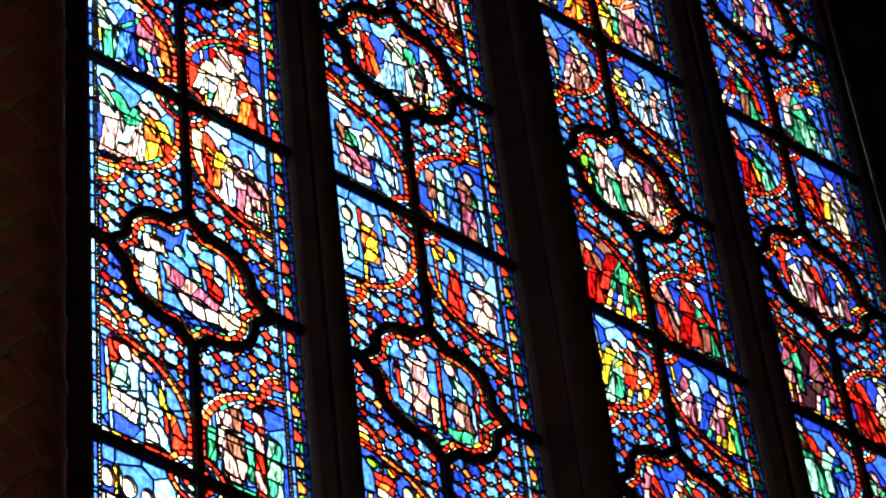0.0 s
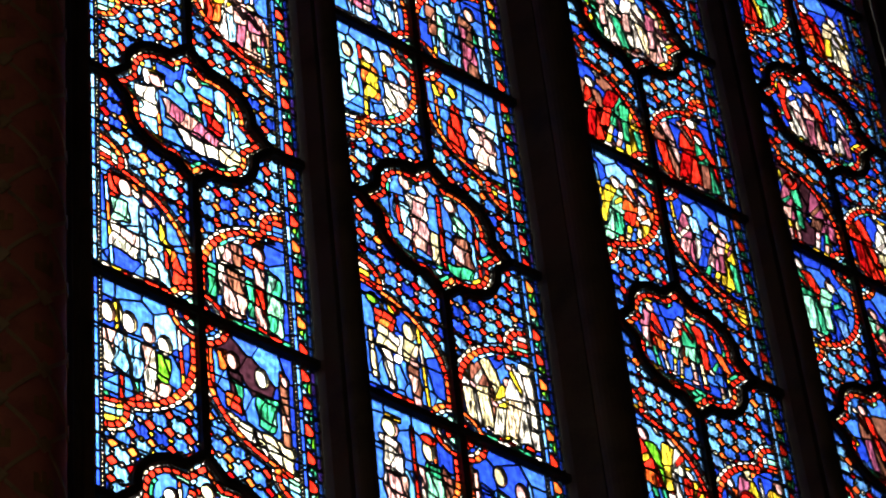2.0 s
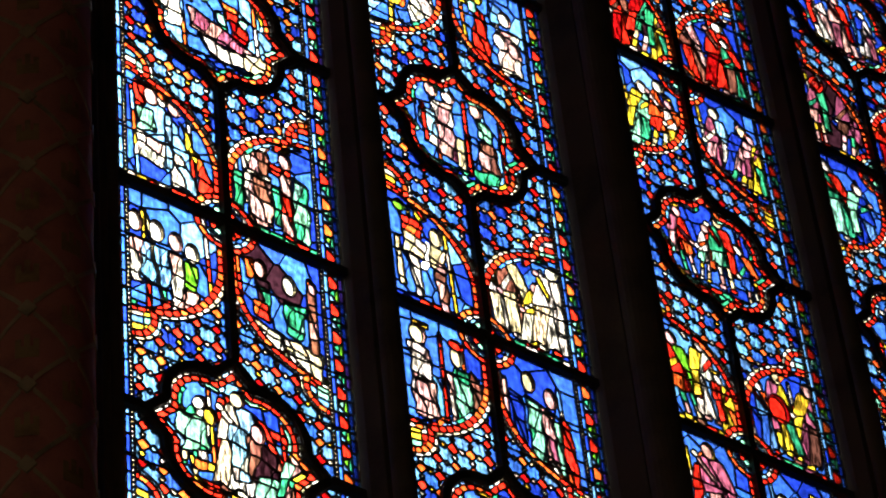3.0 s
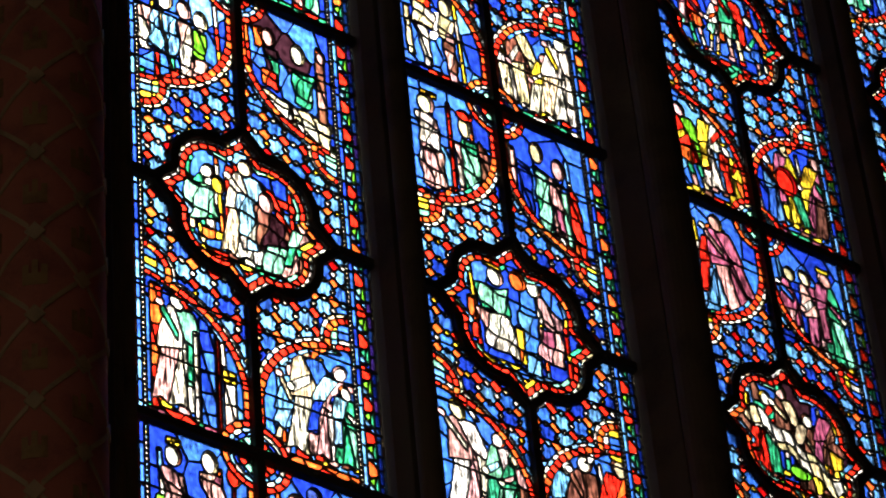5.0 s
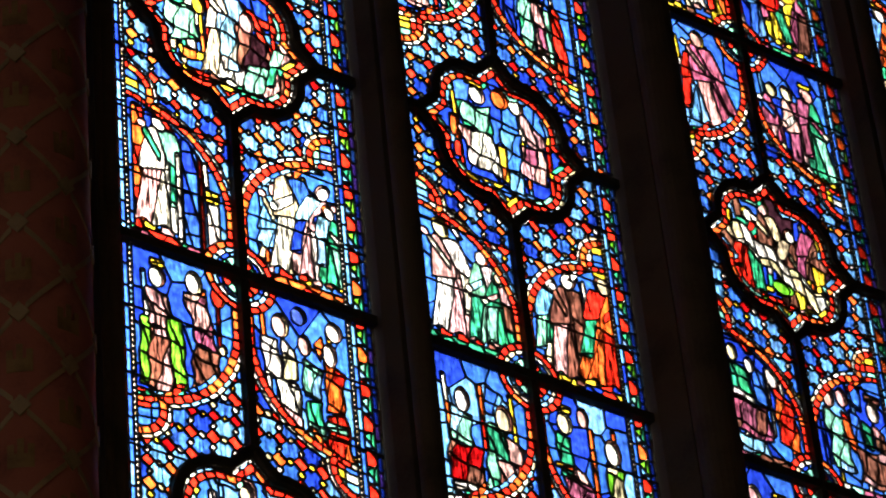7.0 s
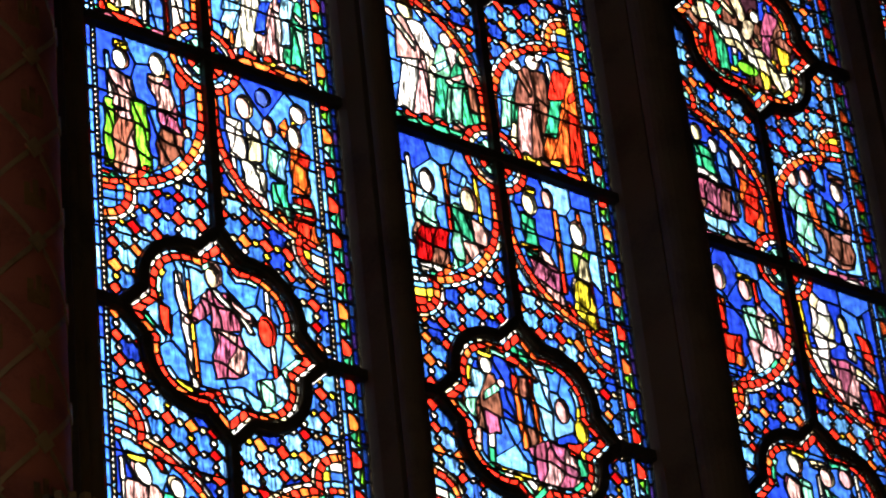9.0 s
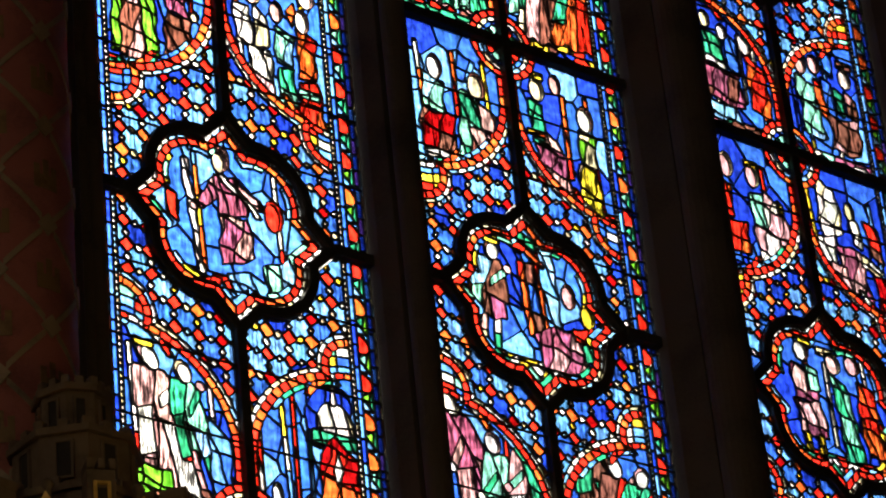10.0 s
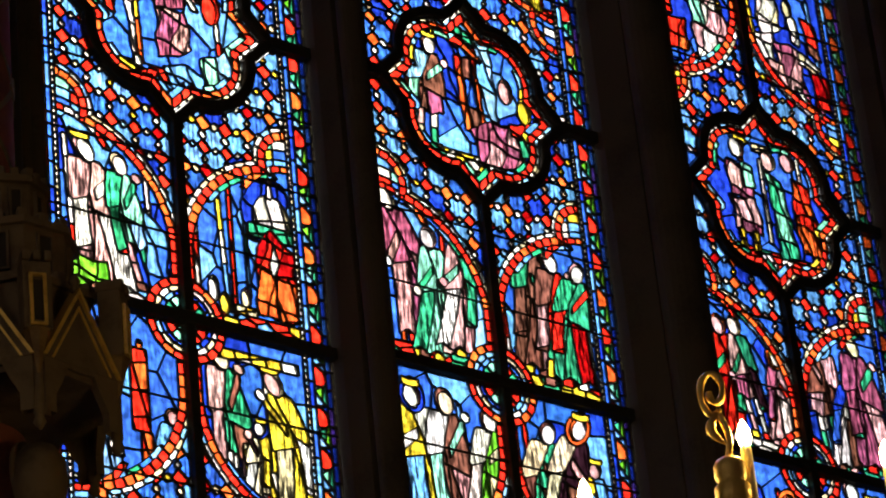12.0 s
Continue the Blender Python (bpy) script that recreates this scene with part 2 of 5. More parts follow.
class Cartoon:
    """A drawing on a fine grid: every pixel holds the number of the glass piece it belongs to; 0 is no glass."""

    def __init__(self, width=0, height=0, step=1):
        if not width:
            return
        self.nx, self.nz = int(round(width / step)), int(round(height / step))
        self.x, self.d = np.meshgrid((np.arange(self.nx) + 0.5) * width / self.nx - width / 2, (np.arange(self.nz) + 0.5) * height / self.nz)
        self.lab = np.zeros((self.nz, self.nx), np.int32)
        self.tint, self.lead = [(0, 0, 0, 0)], [0]

    def view(self, rows, cols):
        """The same drawing seen through a window of rows and columns."""
        part_of = Cartoon()
        part_of.x, part_of.d, part_of.lab, part_of.tint, part_of.lead = self.x[rows, cols], self.d[rows, cols], self.lab[rows, cols], self.tint, self.lead
        return part_of

    def paint(self, mask, letters, sub=None, fold=0.0, lead=0.0032):
        """Fills the mask with pieces, one for each value of sub; letters: one tint, or several drawn by lot, or a function of sub."""
        if not mask.any():
            return
        keys = np.zeros(mask.sum(), np.int64) if sub is None else sub[mask].astype(np.int64)
        uniq, inv = np.unique(keys, return_inverse=True)
        base = len(self.tint)
        for key in uniq:
            pick = letters(int(key)) if callable(letters) else letters[rng.randint(len(letters))]
            c = np.array(TINTS[pick]) * (0.80 + 0.34 * rng.rand()) * (1 + 0.10 * (rng.rand(3) - 0.5))
            self.tint.append((*np.clip(c, 0.01, 0.97) ** 0.84, fold))
            self.lead.append(lead)
        self.lab[mask] = base + inv

    def cells(self, mask, count, stretch=1.0):
        """Numbers of irregular cells about evenly spread over a mask."""
        ii, jj = np.nonzero(mask)
        sub = np.zeros(mask.shape, np.int64)
        if len(ii) == 0:
            return sub
        px, pz = self.x[ii, jj], self.d[ii, jj] * stretch
        pick = [rng.randint(len(ii))]
        near = np.full(len(ii), 9.0)
        for _ in range(count - 1):
            near = np.minimum(near, (px - px[pick[-1]]) ** 2 + (pz - pz[pick[-1]]) ** 2)
            pick.append(int(np.argmax(near * (0.5 + 0.5 * rng.rand(len(near))))))
        best, num = np.full(len(ii), 9.0), np.zeros(len(ii), np.int64)
        for n, q in enumerate(pick):
            dist = (px - px[q]) ** 2 + (pz - pz[q]) ** 2
            closer = dist < best
            best[closer], num[closer] = dist[closer], n
        sub[ii, jj] = num
        return sub


def mosaic(art, mask, d0):
    """Blue flowers on a square net, with red diamonds in its meshes and white or yellow drops between them."""
    p = 0.082
    a = (art.x + 0.013 + 0.005 * np.sin(art.d * 17 + d0) + 0.002 * np.sin(art.d * 71)) / p
    b = (art.d + d0 + 0.005 * np.sin(art.x * 23 + art.d * 5) + 0.002 * np.sin(art.x * 83)) / p
    ia, ib = np.round(a), np.round(b)
    num = ((ia + 100) * 1000 + ib + 200) * 4
    art.paint(mask, lambda key: rng.choice(list("LLUULUBL")), num, 0.72, 0.0044)
    for kind, oa, ob in ((1, 0.5, 0.5), (2, 0.5, 0.0), (3, 0.0, 0.5)):
        ka, kb = np.round(a - oa), np.round(b - ob)
        da, db = np.abs(a - oa - ka), np.abs(b - ob - kb)
        lot = np.sin(ka * 12.9 + kb * 78.2 + kind * 3.1)
        inside = da + db < 0.335 + 0.03 * lot if kind == 1 else np.hypot(da, db) < 0.140 + 0.022 * lot
        art.paint(mask & inside, lambda key: rng.choice(list(("", "OORRRD", "WWWYCW", "WWCSWY")[key % 4])),
                  ((ka + 100) * 1000 + kb + 200) * 4 + kind, 0.12, 0.0036 if kind == 1 else 0.0030)


def band(art, mask, along, length, letters, lead=0.003, fold=0.0):
    art.paint(mask, letters, np.floor(along / length) + 5000, fold, lead)


def figure(art, region, x0, foot, tall, robe, cloak, lean=0.0, head="P"):
    """A plain draped shape: gown, cloak across the shoulders, sleeve with a pale end, and a pale oval on top."""
    wide = rng.uniform(0.150, 0.195) * tall
    j = np.nonzero(np.abs(art.x[0] - x0) < 2.2 * wide + 0.13 * tall)[0]
    if len(j) == 0:
        return
    win = art.view(slice(None), slice(j[0], j[-1] + 1))
    region = region[:, j[0]:j[-1] + 1]
    k = (foot - win.d) / tall
    bend = rng.uniform(-0.35, 0.35)
    rel = (win.x - x0 - lean * k * tall - bend * wide * np.sin(k * 3.1)) / wide
    side = 1 if rng.rand() < 0.5 else -1
    rel = rel * side
    short = rng.rand() < 0.28
    hem = 0.30 if short else 0.03
    hem_line = hem + 0.02 * np.sin(rel * 7)
    if short:
        for leg in (-0.36, 0.30):
            shin = region & (k > 0.0) & (k < 0.34) & (np.abs(rel - leg - 0.25 * (0.3 - k)) < 0.17 - 0.15 * np.clip(0.16 - k, 0, 1))
            win.paint(shin, "YWCPG", np.floor(k / 0.17), 0.3, 0.0022)
    shoes = region & (k > -0.025) & (k < 0.035) & (np.abs(np.abs(rel) - 0.38) < 0.26)
    win.paint(shoes, "WPRYN", (rel > 0).astype(int), 0.2, 0.0022)
    flare = 1.05 - 0.62 * np.clip(k, 0, 0.6)
    gown = region & (k > hem_line) & (k < 0.60) & (np.abs(rel) < flare)
    win.paint(gown, robe[0], (rel > 0.30 - 0.9 * (k - 0.3)).astype(int), 1.0, 0.0022)
    panel = gown & (rel < -0.22 + 0.7 * (k - 0.15)) & (k < 0.52)
    win.paint(panel, robe[-1], None, 1.0, 0.0022)
    shoulder = 0.44 + 0.52 * np.sqrt(np.clip((0.845 - k) / 0.30, 0, 1))
    bust = region & (k > 0.50 + 0.05 * rel) & (k < 0.835) & (np.abs(rel) < shoulder)
    win.paint(bust, robe[0], (rel > 0.15).astype(int), 0.8, 0.0022)
    sweep = bust & (rel > 1.35 - 2.0 * (k - 0.02)) | region & (k > 0.22) & (k < 0.70) & (rel > 0.50 - 0.3 * k) & (rel < flare + 0.12)
    win.paint(sweep, cloak, np.floor(k / 0.30 + 0.25 * rel), 0.9, 0.0022)
    rise = rng.choice((-0.22, 0.24)) * rng.uniform(0.6, 1.2)
    arm = region & (np.abs(k - 0.63 + rise * (rel + 0.2)) < 0.036 - 0.012 * rel) & (rel < -0.05) & (rel > -0.85)
    win.paint(arm, cloak[0], None, 0.8, 0.0022)
    end = region & (np.hypot((rel + 0.92) * wide, (k - 0.64 - rise * 0.72) * tall) < 0.0135 + 0.008 * tall)
    win.paint(end, "WP", None, 0.0, 0.0018)
    rx, rz = 0.056 * tall + 0.005, 0.076 * tall + 0.003
    hx, hz = (rel * wide + 0.10 * wide) / rx, (k - 0.905) * tall / rz
    if rng.rand() < 0.08:
        win.paint(region & (np.hypot(hx, hz) < 1.5), "YRLTBO", None, 0.1, 0.0028)
    win.paint(region & (np.abs(hx) < 0.42) & (hz < 0) & (k > 0.815), head, None, 0.2, 0.0018)
    oval = region & (np.hypot(hx, hz) < 1)
    win.paint(oval, "NCYNPNO", None, 0.55, 0.0022)
    if rng.rand() < 0.22:
        win.paint(region & (np.abs(hx) < 1.05) & (np.abs(hz - 0.95 - 0.15 * np.abs(hx)) < 0.30), "Y", None, 0.2, 0.0016)
    win.paint(region & (np.hypot(hx * 1.15 + 0.20, hz * 1.12 + 0.16) < 0.96), head, None, 0.35, 0.0012)


GOWNS = ("PW", "GT", "RO", "PN", "MP", "OY", "TG", "WS", "BU", "YC", "NP", "LS", "GT", "PM", "WC")


def scene_of(art, region, x0, x1, foot, top, spec):
    """Fills a field: pieces of sky, a strip of ground, and the draped shapes named in spec ('sky/ground/x robe cloak tall ...')."""
    sky_l, ground_l, shapes = spec.split("/")
    art.paint(region, sky_l.replace("V", "B").replace("L", "UL") + "U", art.cells(region, 14, 0.8), 0.34, 0.0030)
    for px in (x0 + (x1 - x0) * rng.uniform(0.03, 0.35), x0 + (x1 - x0) * rng.uniform(0.6, 0.97)):
        post = region & (np.abs(art.x - px + 0.05 * np.abs(art.d - foot)) < 0.0085) & (foot - art.d < 0.9 * (foot - top)) & (foot - art.d > 0)
        art.paint(post, "RWYOLW", np.floor(art.d / 0.11), 0.1, 0.0023)
    ground = region & (art.d > foot - 0.012)
    art.paint(ground, ground_l, art.cells(ground, 16, 1.7), 0.3, 0.0028)
    for word in shapes.split():
        if word[0] == "p":
            # a cut piece with straight edges: tints, painted folds, corners
            tints, fold, corners = word[1:].split(",")
            pts = [tuple(map(float, c.split(":"))) for c in corners.split(";")]
            pts = [(x0 + (x1 - x0) * cx, foot - (foot - top) * cz) for cx, cz in pts]
            mean = pts[0][0] * 9 + pts[0][1] * 5
            xs = sorted(q[0] for q in pts)
            loose = min(1.0, (xs[-1] - xs[0]) / 0.12)
            wx = art.x + loose * (0.006 * np.sin(art.d * 52 + mean) + 0.004 * np.sin(art.d * 21 + art.x * 37))
            wd = art.d + loose * (0.007 * np.sin(art.x * 47 + mean * 3) + 0.004 * np.sin(art.x * 25 - art.d * 33))
            odd = np.zeros(region.shape, bool)
            for (ax, az), (bx, bz) in zip(pts, pts[1:] + pts[:1]):
                if az != bz:
                    odd ^= ((az > wd) != (bz > wd)) & (wx < ax + (wd - az) * (bx - ax) / (bz - az))
            cut = np.floor((wx + 0.30 * wd * math.copysign(1, math.sin(mean * 31))) / 0.060) * 60 + np.floor((wd - 0.25 * wx) / 0.105) + 9000
            art.paint(region & odd, tints, cut, max(0.45, float(fold)), 0.0025)
            continue
        if word[0] in "bod":
            # a plain object: block, oval or slanting drape
            at, base, wide, tall, tints = word[1:].split(",")
            ox, oz, ow, oh = x0 + (x1 - x0) * float(at), foot - (foot - top) * float(base), (x1 - x0) * float(wide) / 2, (foot - top) * float(tall)
            dx, dz = art.x - ox, oz - art.d - oh / 2
            if word[0] == "o":
                body = (dx / ow) ** 2 + (dz / (oh / 2)) ** 2 < 1
            else:
                dz = dz + (0.55 * dx + 0.015 * np.sin(dx * 50) if word[0] == "d" else 0)
                body = (np.abs(dx) < ow) & (np.abs(dz) < oh / 2)
            if word[0] == "o" and ow < 0.06:
                # a small oval: pale front, darker back
                art.paint(region & body, "NCNP" if tints[0] in "WN" else tints, None, 0.5, 0.0024)
                art.paint(region & ((dx / ow * 1.2 + 0.22) ** 2 + (dz / (oh / 2) * 1.1 + 0.14) ** 2 < 0.92), "WWPC" if tints[0] == "W" else tints[0] if tints[0] != "N" else "P", None, 0.40, 0.0012)
                continue
            cut = np.floor((dx + 0.25 * dz) / 0.055) * 40 + np.floor((dz - 0.2 * dx) / 0.085) + 900
            art.paint(region & body, tints, cut, 0.6, 0.0027)
            continue
        at, robe, cloak, tall = word.split(",")
        lean, size = rng.uniform(-0.22, 0.22), (foot - top) * float(tall)
        figure(art, region, x0 + (x1 - x0) * float(at) - 0.4 * lean * size, foot + rng.uniform(-0.05, 0.02), size * rng.uniform(0.92, 1.04), robe, cloak, lean, "WWPC"[rng.randint(4)])


def chance_spec(many):
    xs = {2: (0.30, 0.70), 3: (0.20, 0.5, 0.80), 4: (0.15, 0.38, 0.62, 0.85)}[many]
    words = ["%.2f,%s,%s,%.2f" % (x + rng.uniform(-0.04, 0.04), GOWNS[rng.randint(15)], GOWNS[rng.randint(15)], rng.uniform(0.70, 1.0)) for x in xs]
    rng.shuffle(words)
    return rng.choice(["BUL", "ULB", "LUB", "BUB"]) + "/" + rng.choice(["YGR", "GWB", "RYL", "WTY"]) + "/" + " ".join(words)


SPECS = {}


def medallion_edge(x, d):
    """How far a point lies inside (negative) or outside the barbed quatrefoil: a square on its corner and four round lobes."""
    ax, ad = np.abs(x), np.abs(d) * 0.985
    return np.minimum((ax + ad - 0.350) / math.sqrt(2), np.hypot(ax - 0.107, ad - 0.107) - 0.166)


def draw_cell(light, level, shift):
    """One bay of a light, from one cross bar to the next: four corner scenes round a framed medallion."""
    levels = bars_of(light)
    high = levels[level] - levels[level + 1]
    seen = (light, level) not in OUT_OF_SIGHT
    art = Cartoon(2 * HALF, high, STEP if seen else 2 * STEP)
    x, d = art.x, art.d
    mid = LEVELS[level] * 0.5 + LEVELS[level + 1] * 0.5
    mid = levels[level] - mid - 0.004 + shift
    upper = d < mid
    u, v = np.abs(x), np.where(upper, d, high - d)
    side = np.where(x < 0, 0, 1)
    inner = HALF - 0.108
    mosaic(art, u < inner + 0.01, LEVELS[level])
    # corner fields
    half_j, low_i = art.nx // 2, int(0.77 / high * art.nz)
    for q in range(4):
        rows = slice(0, low_i) if q < 2 else slice(art.nz - low_i, art.nz)
        cols = slice(0, half_j) if q % 2 == 0 else slice(half_j, art.nx)
        win = art.view(rows, cols)
        wu, wv = u[rows, cols], v[rows, cols]
        big = np.where(wv < 0.22, (0.40 - wu) - 0.388, np.hypot(wu - 0.40, wv - 0.22) - 0.388)
        small = np.hypot(wu - 0.42, wv - 0.62) - 0.118
        edge = np.minimum(big, small)
        turn = np.where(small < big, np.arctan2(wv - 0.62, 0.42 - wu) * 0.118, np.where(wv < 0.22, wv - 0.22, np.arctan2(wv - 0.22, 0.40 - wu) * 0.388))
        here = wu < inner
        band(win, here & (edge >= 0) & (edge < 0.015) & (wv > 0.2), turn, 0.042, "WWCWS", 0.0024)
        band(win, here & (edge < 0) & (edge > -0.028), turn, 0.040, "RORROR", 0.0024)
        region = here & (edge <= -0.028)
        foot, top = (0.575, 0.05) if q < 2 else (high - 0.055, high - 0.57)
        lo, hi = (-inner, -0.03) if q % 2 == 0 else (0.03, inner)
        spec = SPECS.get((light, level, q)) or chance_spec(2 if rng.rand() < 0.3 else 3)
        scene_of(win, region, lo, hi, foot, top, spec)
        if rng.rand() < 0.5:
            band(win, region & (np.abs(edge + 0.036) < 0.008) & (wv > 0.42), turn, 0.06, "LSGU", 0.0023)
        # a thin inner arch that cuts the lobe off from the scene
        ring = np.hypot(wu - 0.42, wv - 0.40)
        band(win, region & (np.abs(ring - 0.205) < 0.011) & (wv > 0.5), wu, 0.035, "RROW", 0.0023)
        lobe = region & (ring > 0.216) & (wv > 0.56)
        win.paint(lobe, "LYWTUR", np.floor(ring / 0.034) * 10 + np.floor(wu / 0.06), 0.2, 0.0023)
    # rosettes on the cross bars
    for c in (0.0, high):
        r, a = np.hypot(x, d - c), np.arctan2(d - c, x)
        disc = r < 0.138
        art.paint(disc & (r > 0.112), "RRRO", np.floor(a / 0.33) + 50, 0.0, 0.003)
        art.paint(disc & (r <= 0.112) & (r > 0.094), "WCSW", np.floor(a / 0.42) + 50, 0.0, 0.003)
        art.paint(disc & (r <= 0.094) & (r > 0.077), "BUL", np.floor(a / 0.5) + 50, 0.0, 0.003)
        art.paint(disc & (r <= 0.077), lambda key: "RGTR"[key % 4], np.floor(a / 0.524 + 0.5) + 50 + 100 * (r > 0.045), 0.1, 0.0036)
    # medallion
    e = medallion_edge(x, d - mid)
    ang = np.arctan2(d - mid, x)
    inside = e < 0
    art.paint(inside, "WWCSW", np.floor(ang / 0.115) + 50, 0.0, 0.003)
    art.paint(e < -0.013, "RRRORR", np.floor(ang / 0.135 + 0.4) + 50, 0.0, 0.003)
    field = e < -0.038
    spec = SPECS.get((light, level, 4)) or chance_spec(3)
    scene_of(art, field, -0.26, 0.26, mid + 0.215, mid - 0.262, spec)
    rim = field & (e > -0.056)
    art.paint(rim & (np.sin(ang * 9) > -0.3), "LGYTS", np.floor(ang / 0.23) + 50, 0.1, 0.0028)
    # border strips, from the beads outwards
    out = HALF - u
    sgn = side * 20000
    zz = d - levels[level] + 40.0
    band(art, (out < 0.108) & (out >= 0.094), zz + sgn, 0.021, "WWWCS", 0.0034)
    band(art, (out < 0.094) & (out >= 0.073), zz + sgn, 0.083, "UULBLU", 0.0028)
    leaf = (out < 0.073) & (out >= 0.030)
    phase = (zz + 0.04 * side) / 0.135
    turn_no, t = np.floor(phase), phase - np.floor(phase)
    across = (out - 0.030) / 0.043
    wedge = across > 1 - 1.02 * np.sqrt(np.clip(1 - ((t - 0.33 + 0.05 * across) / 0.26) ** 2, 0, 1))     # red half leaf on the inner side
    frond = (1 - across) > np.abs(t - 0.76 + 0.10 * across) * 3.4          # curled leaf on the outer side
    kind = np.where(wedge, 1, np.where(frond, 2 + (across > 0.35 + 0.5 * (t - 0.72)), np.where(t < 0.5, 0, 4)))
    art.paint(leaf, lambda key: rng.choice(list(("LBL", "RRO", "GGE", "GTE", "LSL")[key % 8])), (turn_no + 9000) * 8 + kind + sgn * 16, 0.3, 0.0030)
    band(art, out < 0.030, zz + sgn, 0.060, "BBUBV", 0.003)
    band(art, (out < 0.009) & (x > 0), zz + sgn, 0.045, "CSNC", 0.0024)
    # ironwork carries no glass
    iron = ((u < 0.016) & (e > 0)) | (v < 0.019) | ((e >= 0) & (e < 0.036)) | ((np.abs(d - mid) < 0.020) & (e > 0) & (u > 0.3))
    art.lab[iron & (out > 0.0)] = 0
    return art, mid


def thin_out(pts, tol):
    """Drops points of an open line that lie within tol of the rest."""
    if len(pts) < 3:
        return pts
    a, b = pts[0], pts[-1]
    ax, az = b[0] - a[0], b[1] - a[1]
    n = math.hypot(ax, az)
    far, at = -1.0, 0
    for i in range(1, len(pts) - 1):
        px, pz = pts[i][0] - a[0], pts[i][1] - a[1]
        h = abs(px * az - pz * ax) / n if n > 1e-9 else math.hypot(px, pz)
        if h > far:
            far, at = h, i
    if far <= tol:
        return [a, b]
    return thin_out(pts[:at + 1], tol)[:-1] + thin_out(pts[at:], tol)


def outlines(lab):
    """Closed outlines of all pieces, (number, corners); neighbours share their corners."""
    h, w = lab.shape
    pad = np.full((h + 2, w + 2), -1, np.int32)
    pad[1:-1, 1:-1] = lab
    core, W1 = pad[1:-1, 1:-1], w + 1
    starts = {}
    degree = np.zeros((h + 1) * W1, np.int16)
    I, J = np.mgrid[0:h, 0:w]
    for other, (a, b) in ((pad[:-2, 1:-1], ((0, 0), (0, 1))), (pad[1:-1, 2:], ((0, 1), (1, 1))), (pad[2:, 1:-1], ((1, 1), (1, 0))), (pad[1:-1, :-2], ((1, 0), (0, 0)))):
        m = core != other
        s, t = (I[m] + a[0]) * W1 + J[m] + a[1], (I[m] + b[0]) * W1 + J[m] + b[1]
        np.add.at(degree, s, 1)
        own = core[m]
        ok = own > 0
        for n, p, q in zip(own[ok].tolist(), s[ok].tolist(), t[ok].tolist()):
            starts.setdefault((n, p), []).append(q)
    # a corner where three or more pieces meet stays fixed
    blocks = np.stack([pad[:-1, :-1], pad[:-1, 1:], pad[1:, :-1], pad[1:, 1:]], -1)
    order = np.sort(blocks, -1)
    fixed = ((np.diff(order, axis=-1) != 0).sum(-1) >= 2).ravel()
    known, loops = {}, []
    while starts:
        (n, p), qs = next(iter(starts.items()))
        loop, at, came = [], p, 0
        while True:
            qs = starts.get((n, at))
            if not qs:
                break
            if len(qs) > 1 and came:
                right = {1: W1, W1: -1, -1: -W1, -W1: 1}[came]
                q = at + right if at + right in qs else qs[0]
            else:
                q = qs[0]
            qs.remove(q)
            if not qs:
                del starts[(n, at)]
            loop.append(at)
            came, at = q - at, q
        if len(loop) < 8:
            continue
        marks = [i for i, c in enumerate(loop) if fixed[c]]
        if not marks:
            i = loop.index(min(loop))
            marks = [i]
        corners = []
        for i, m in enumerate(marks):
            m2 = marks[(i + 1) % len(marks)]
            chain = loop[m:m2 + 1] if m2 > m else loop[m:] + loop[:m2 + 1]
            flip = (chain[0], chain[1]) > (chain[-1], chain[-2])
            line = chain[::-1] if flip else chain
            key = (line[0], line[1], line[-1])
            if key not in known:
                a = np.array([(c % W1, c // W1) for c in line], float)
                for _ in range(4):
                    if len(a) > 2:
                        a[1:-1] = 0.25 * a[:-2] + 0.5 * a[1:-1] + 0.25 * a[2:]
                pts = [tuple(r) for r in a.tolist()]
                if pts[0] == pts[-1] and len(pts) > 6:
                    h2 = len(pts) // 2
                    known[key] = thin_out(pts[:h2 + 1], 0.45)[:-1] + thin_out(pts[h2:], 0.45)
                else:
                    known[key] = thin_out(pts, 0.45)
            got = known[key]
            corners += (got[::-1] if flip else got)[:-1]
        if len(corners) >= 3:
            loops.append((n, corners))
    return loops


def inset(poly, dist):
    """The outline drawn in by dist; poly runs clockwise in a plane whose second axis points down."""
    n, out = len(poly), []
    for i in range(n):
        (ax, az), (bx, bz), (cx, cz) = poly[i - 1], poly[i], poly[(i + 1) % n]
        ux, uz, vx, vz = bx - ax, bz - az, cx - bx, cz - bz
        lu, lv = math.hypot(ux, uz) or 1, math.hypot(vx, vz) or 1
        n1, n2 = (-uz / lu, ux / lu), (-vz / lv, vx / lv)
        mx, mz = n1[0] + n2[0], n1[1] + n2[1]
        k = max(mx * mx + mz * mz, 0.7)
        out.append((bx + 2 * dist * mx / k, bz + 2 * dist * mz / k))
    return out


def area(poly):
    return 0.5 * sum(a[0] * b[1] - b[0] * a[1] for a, b in zip(poly, poly[1:] + poly[:1]))


from mathutils.geometry import tessellate_polygon


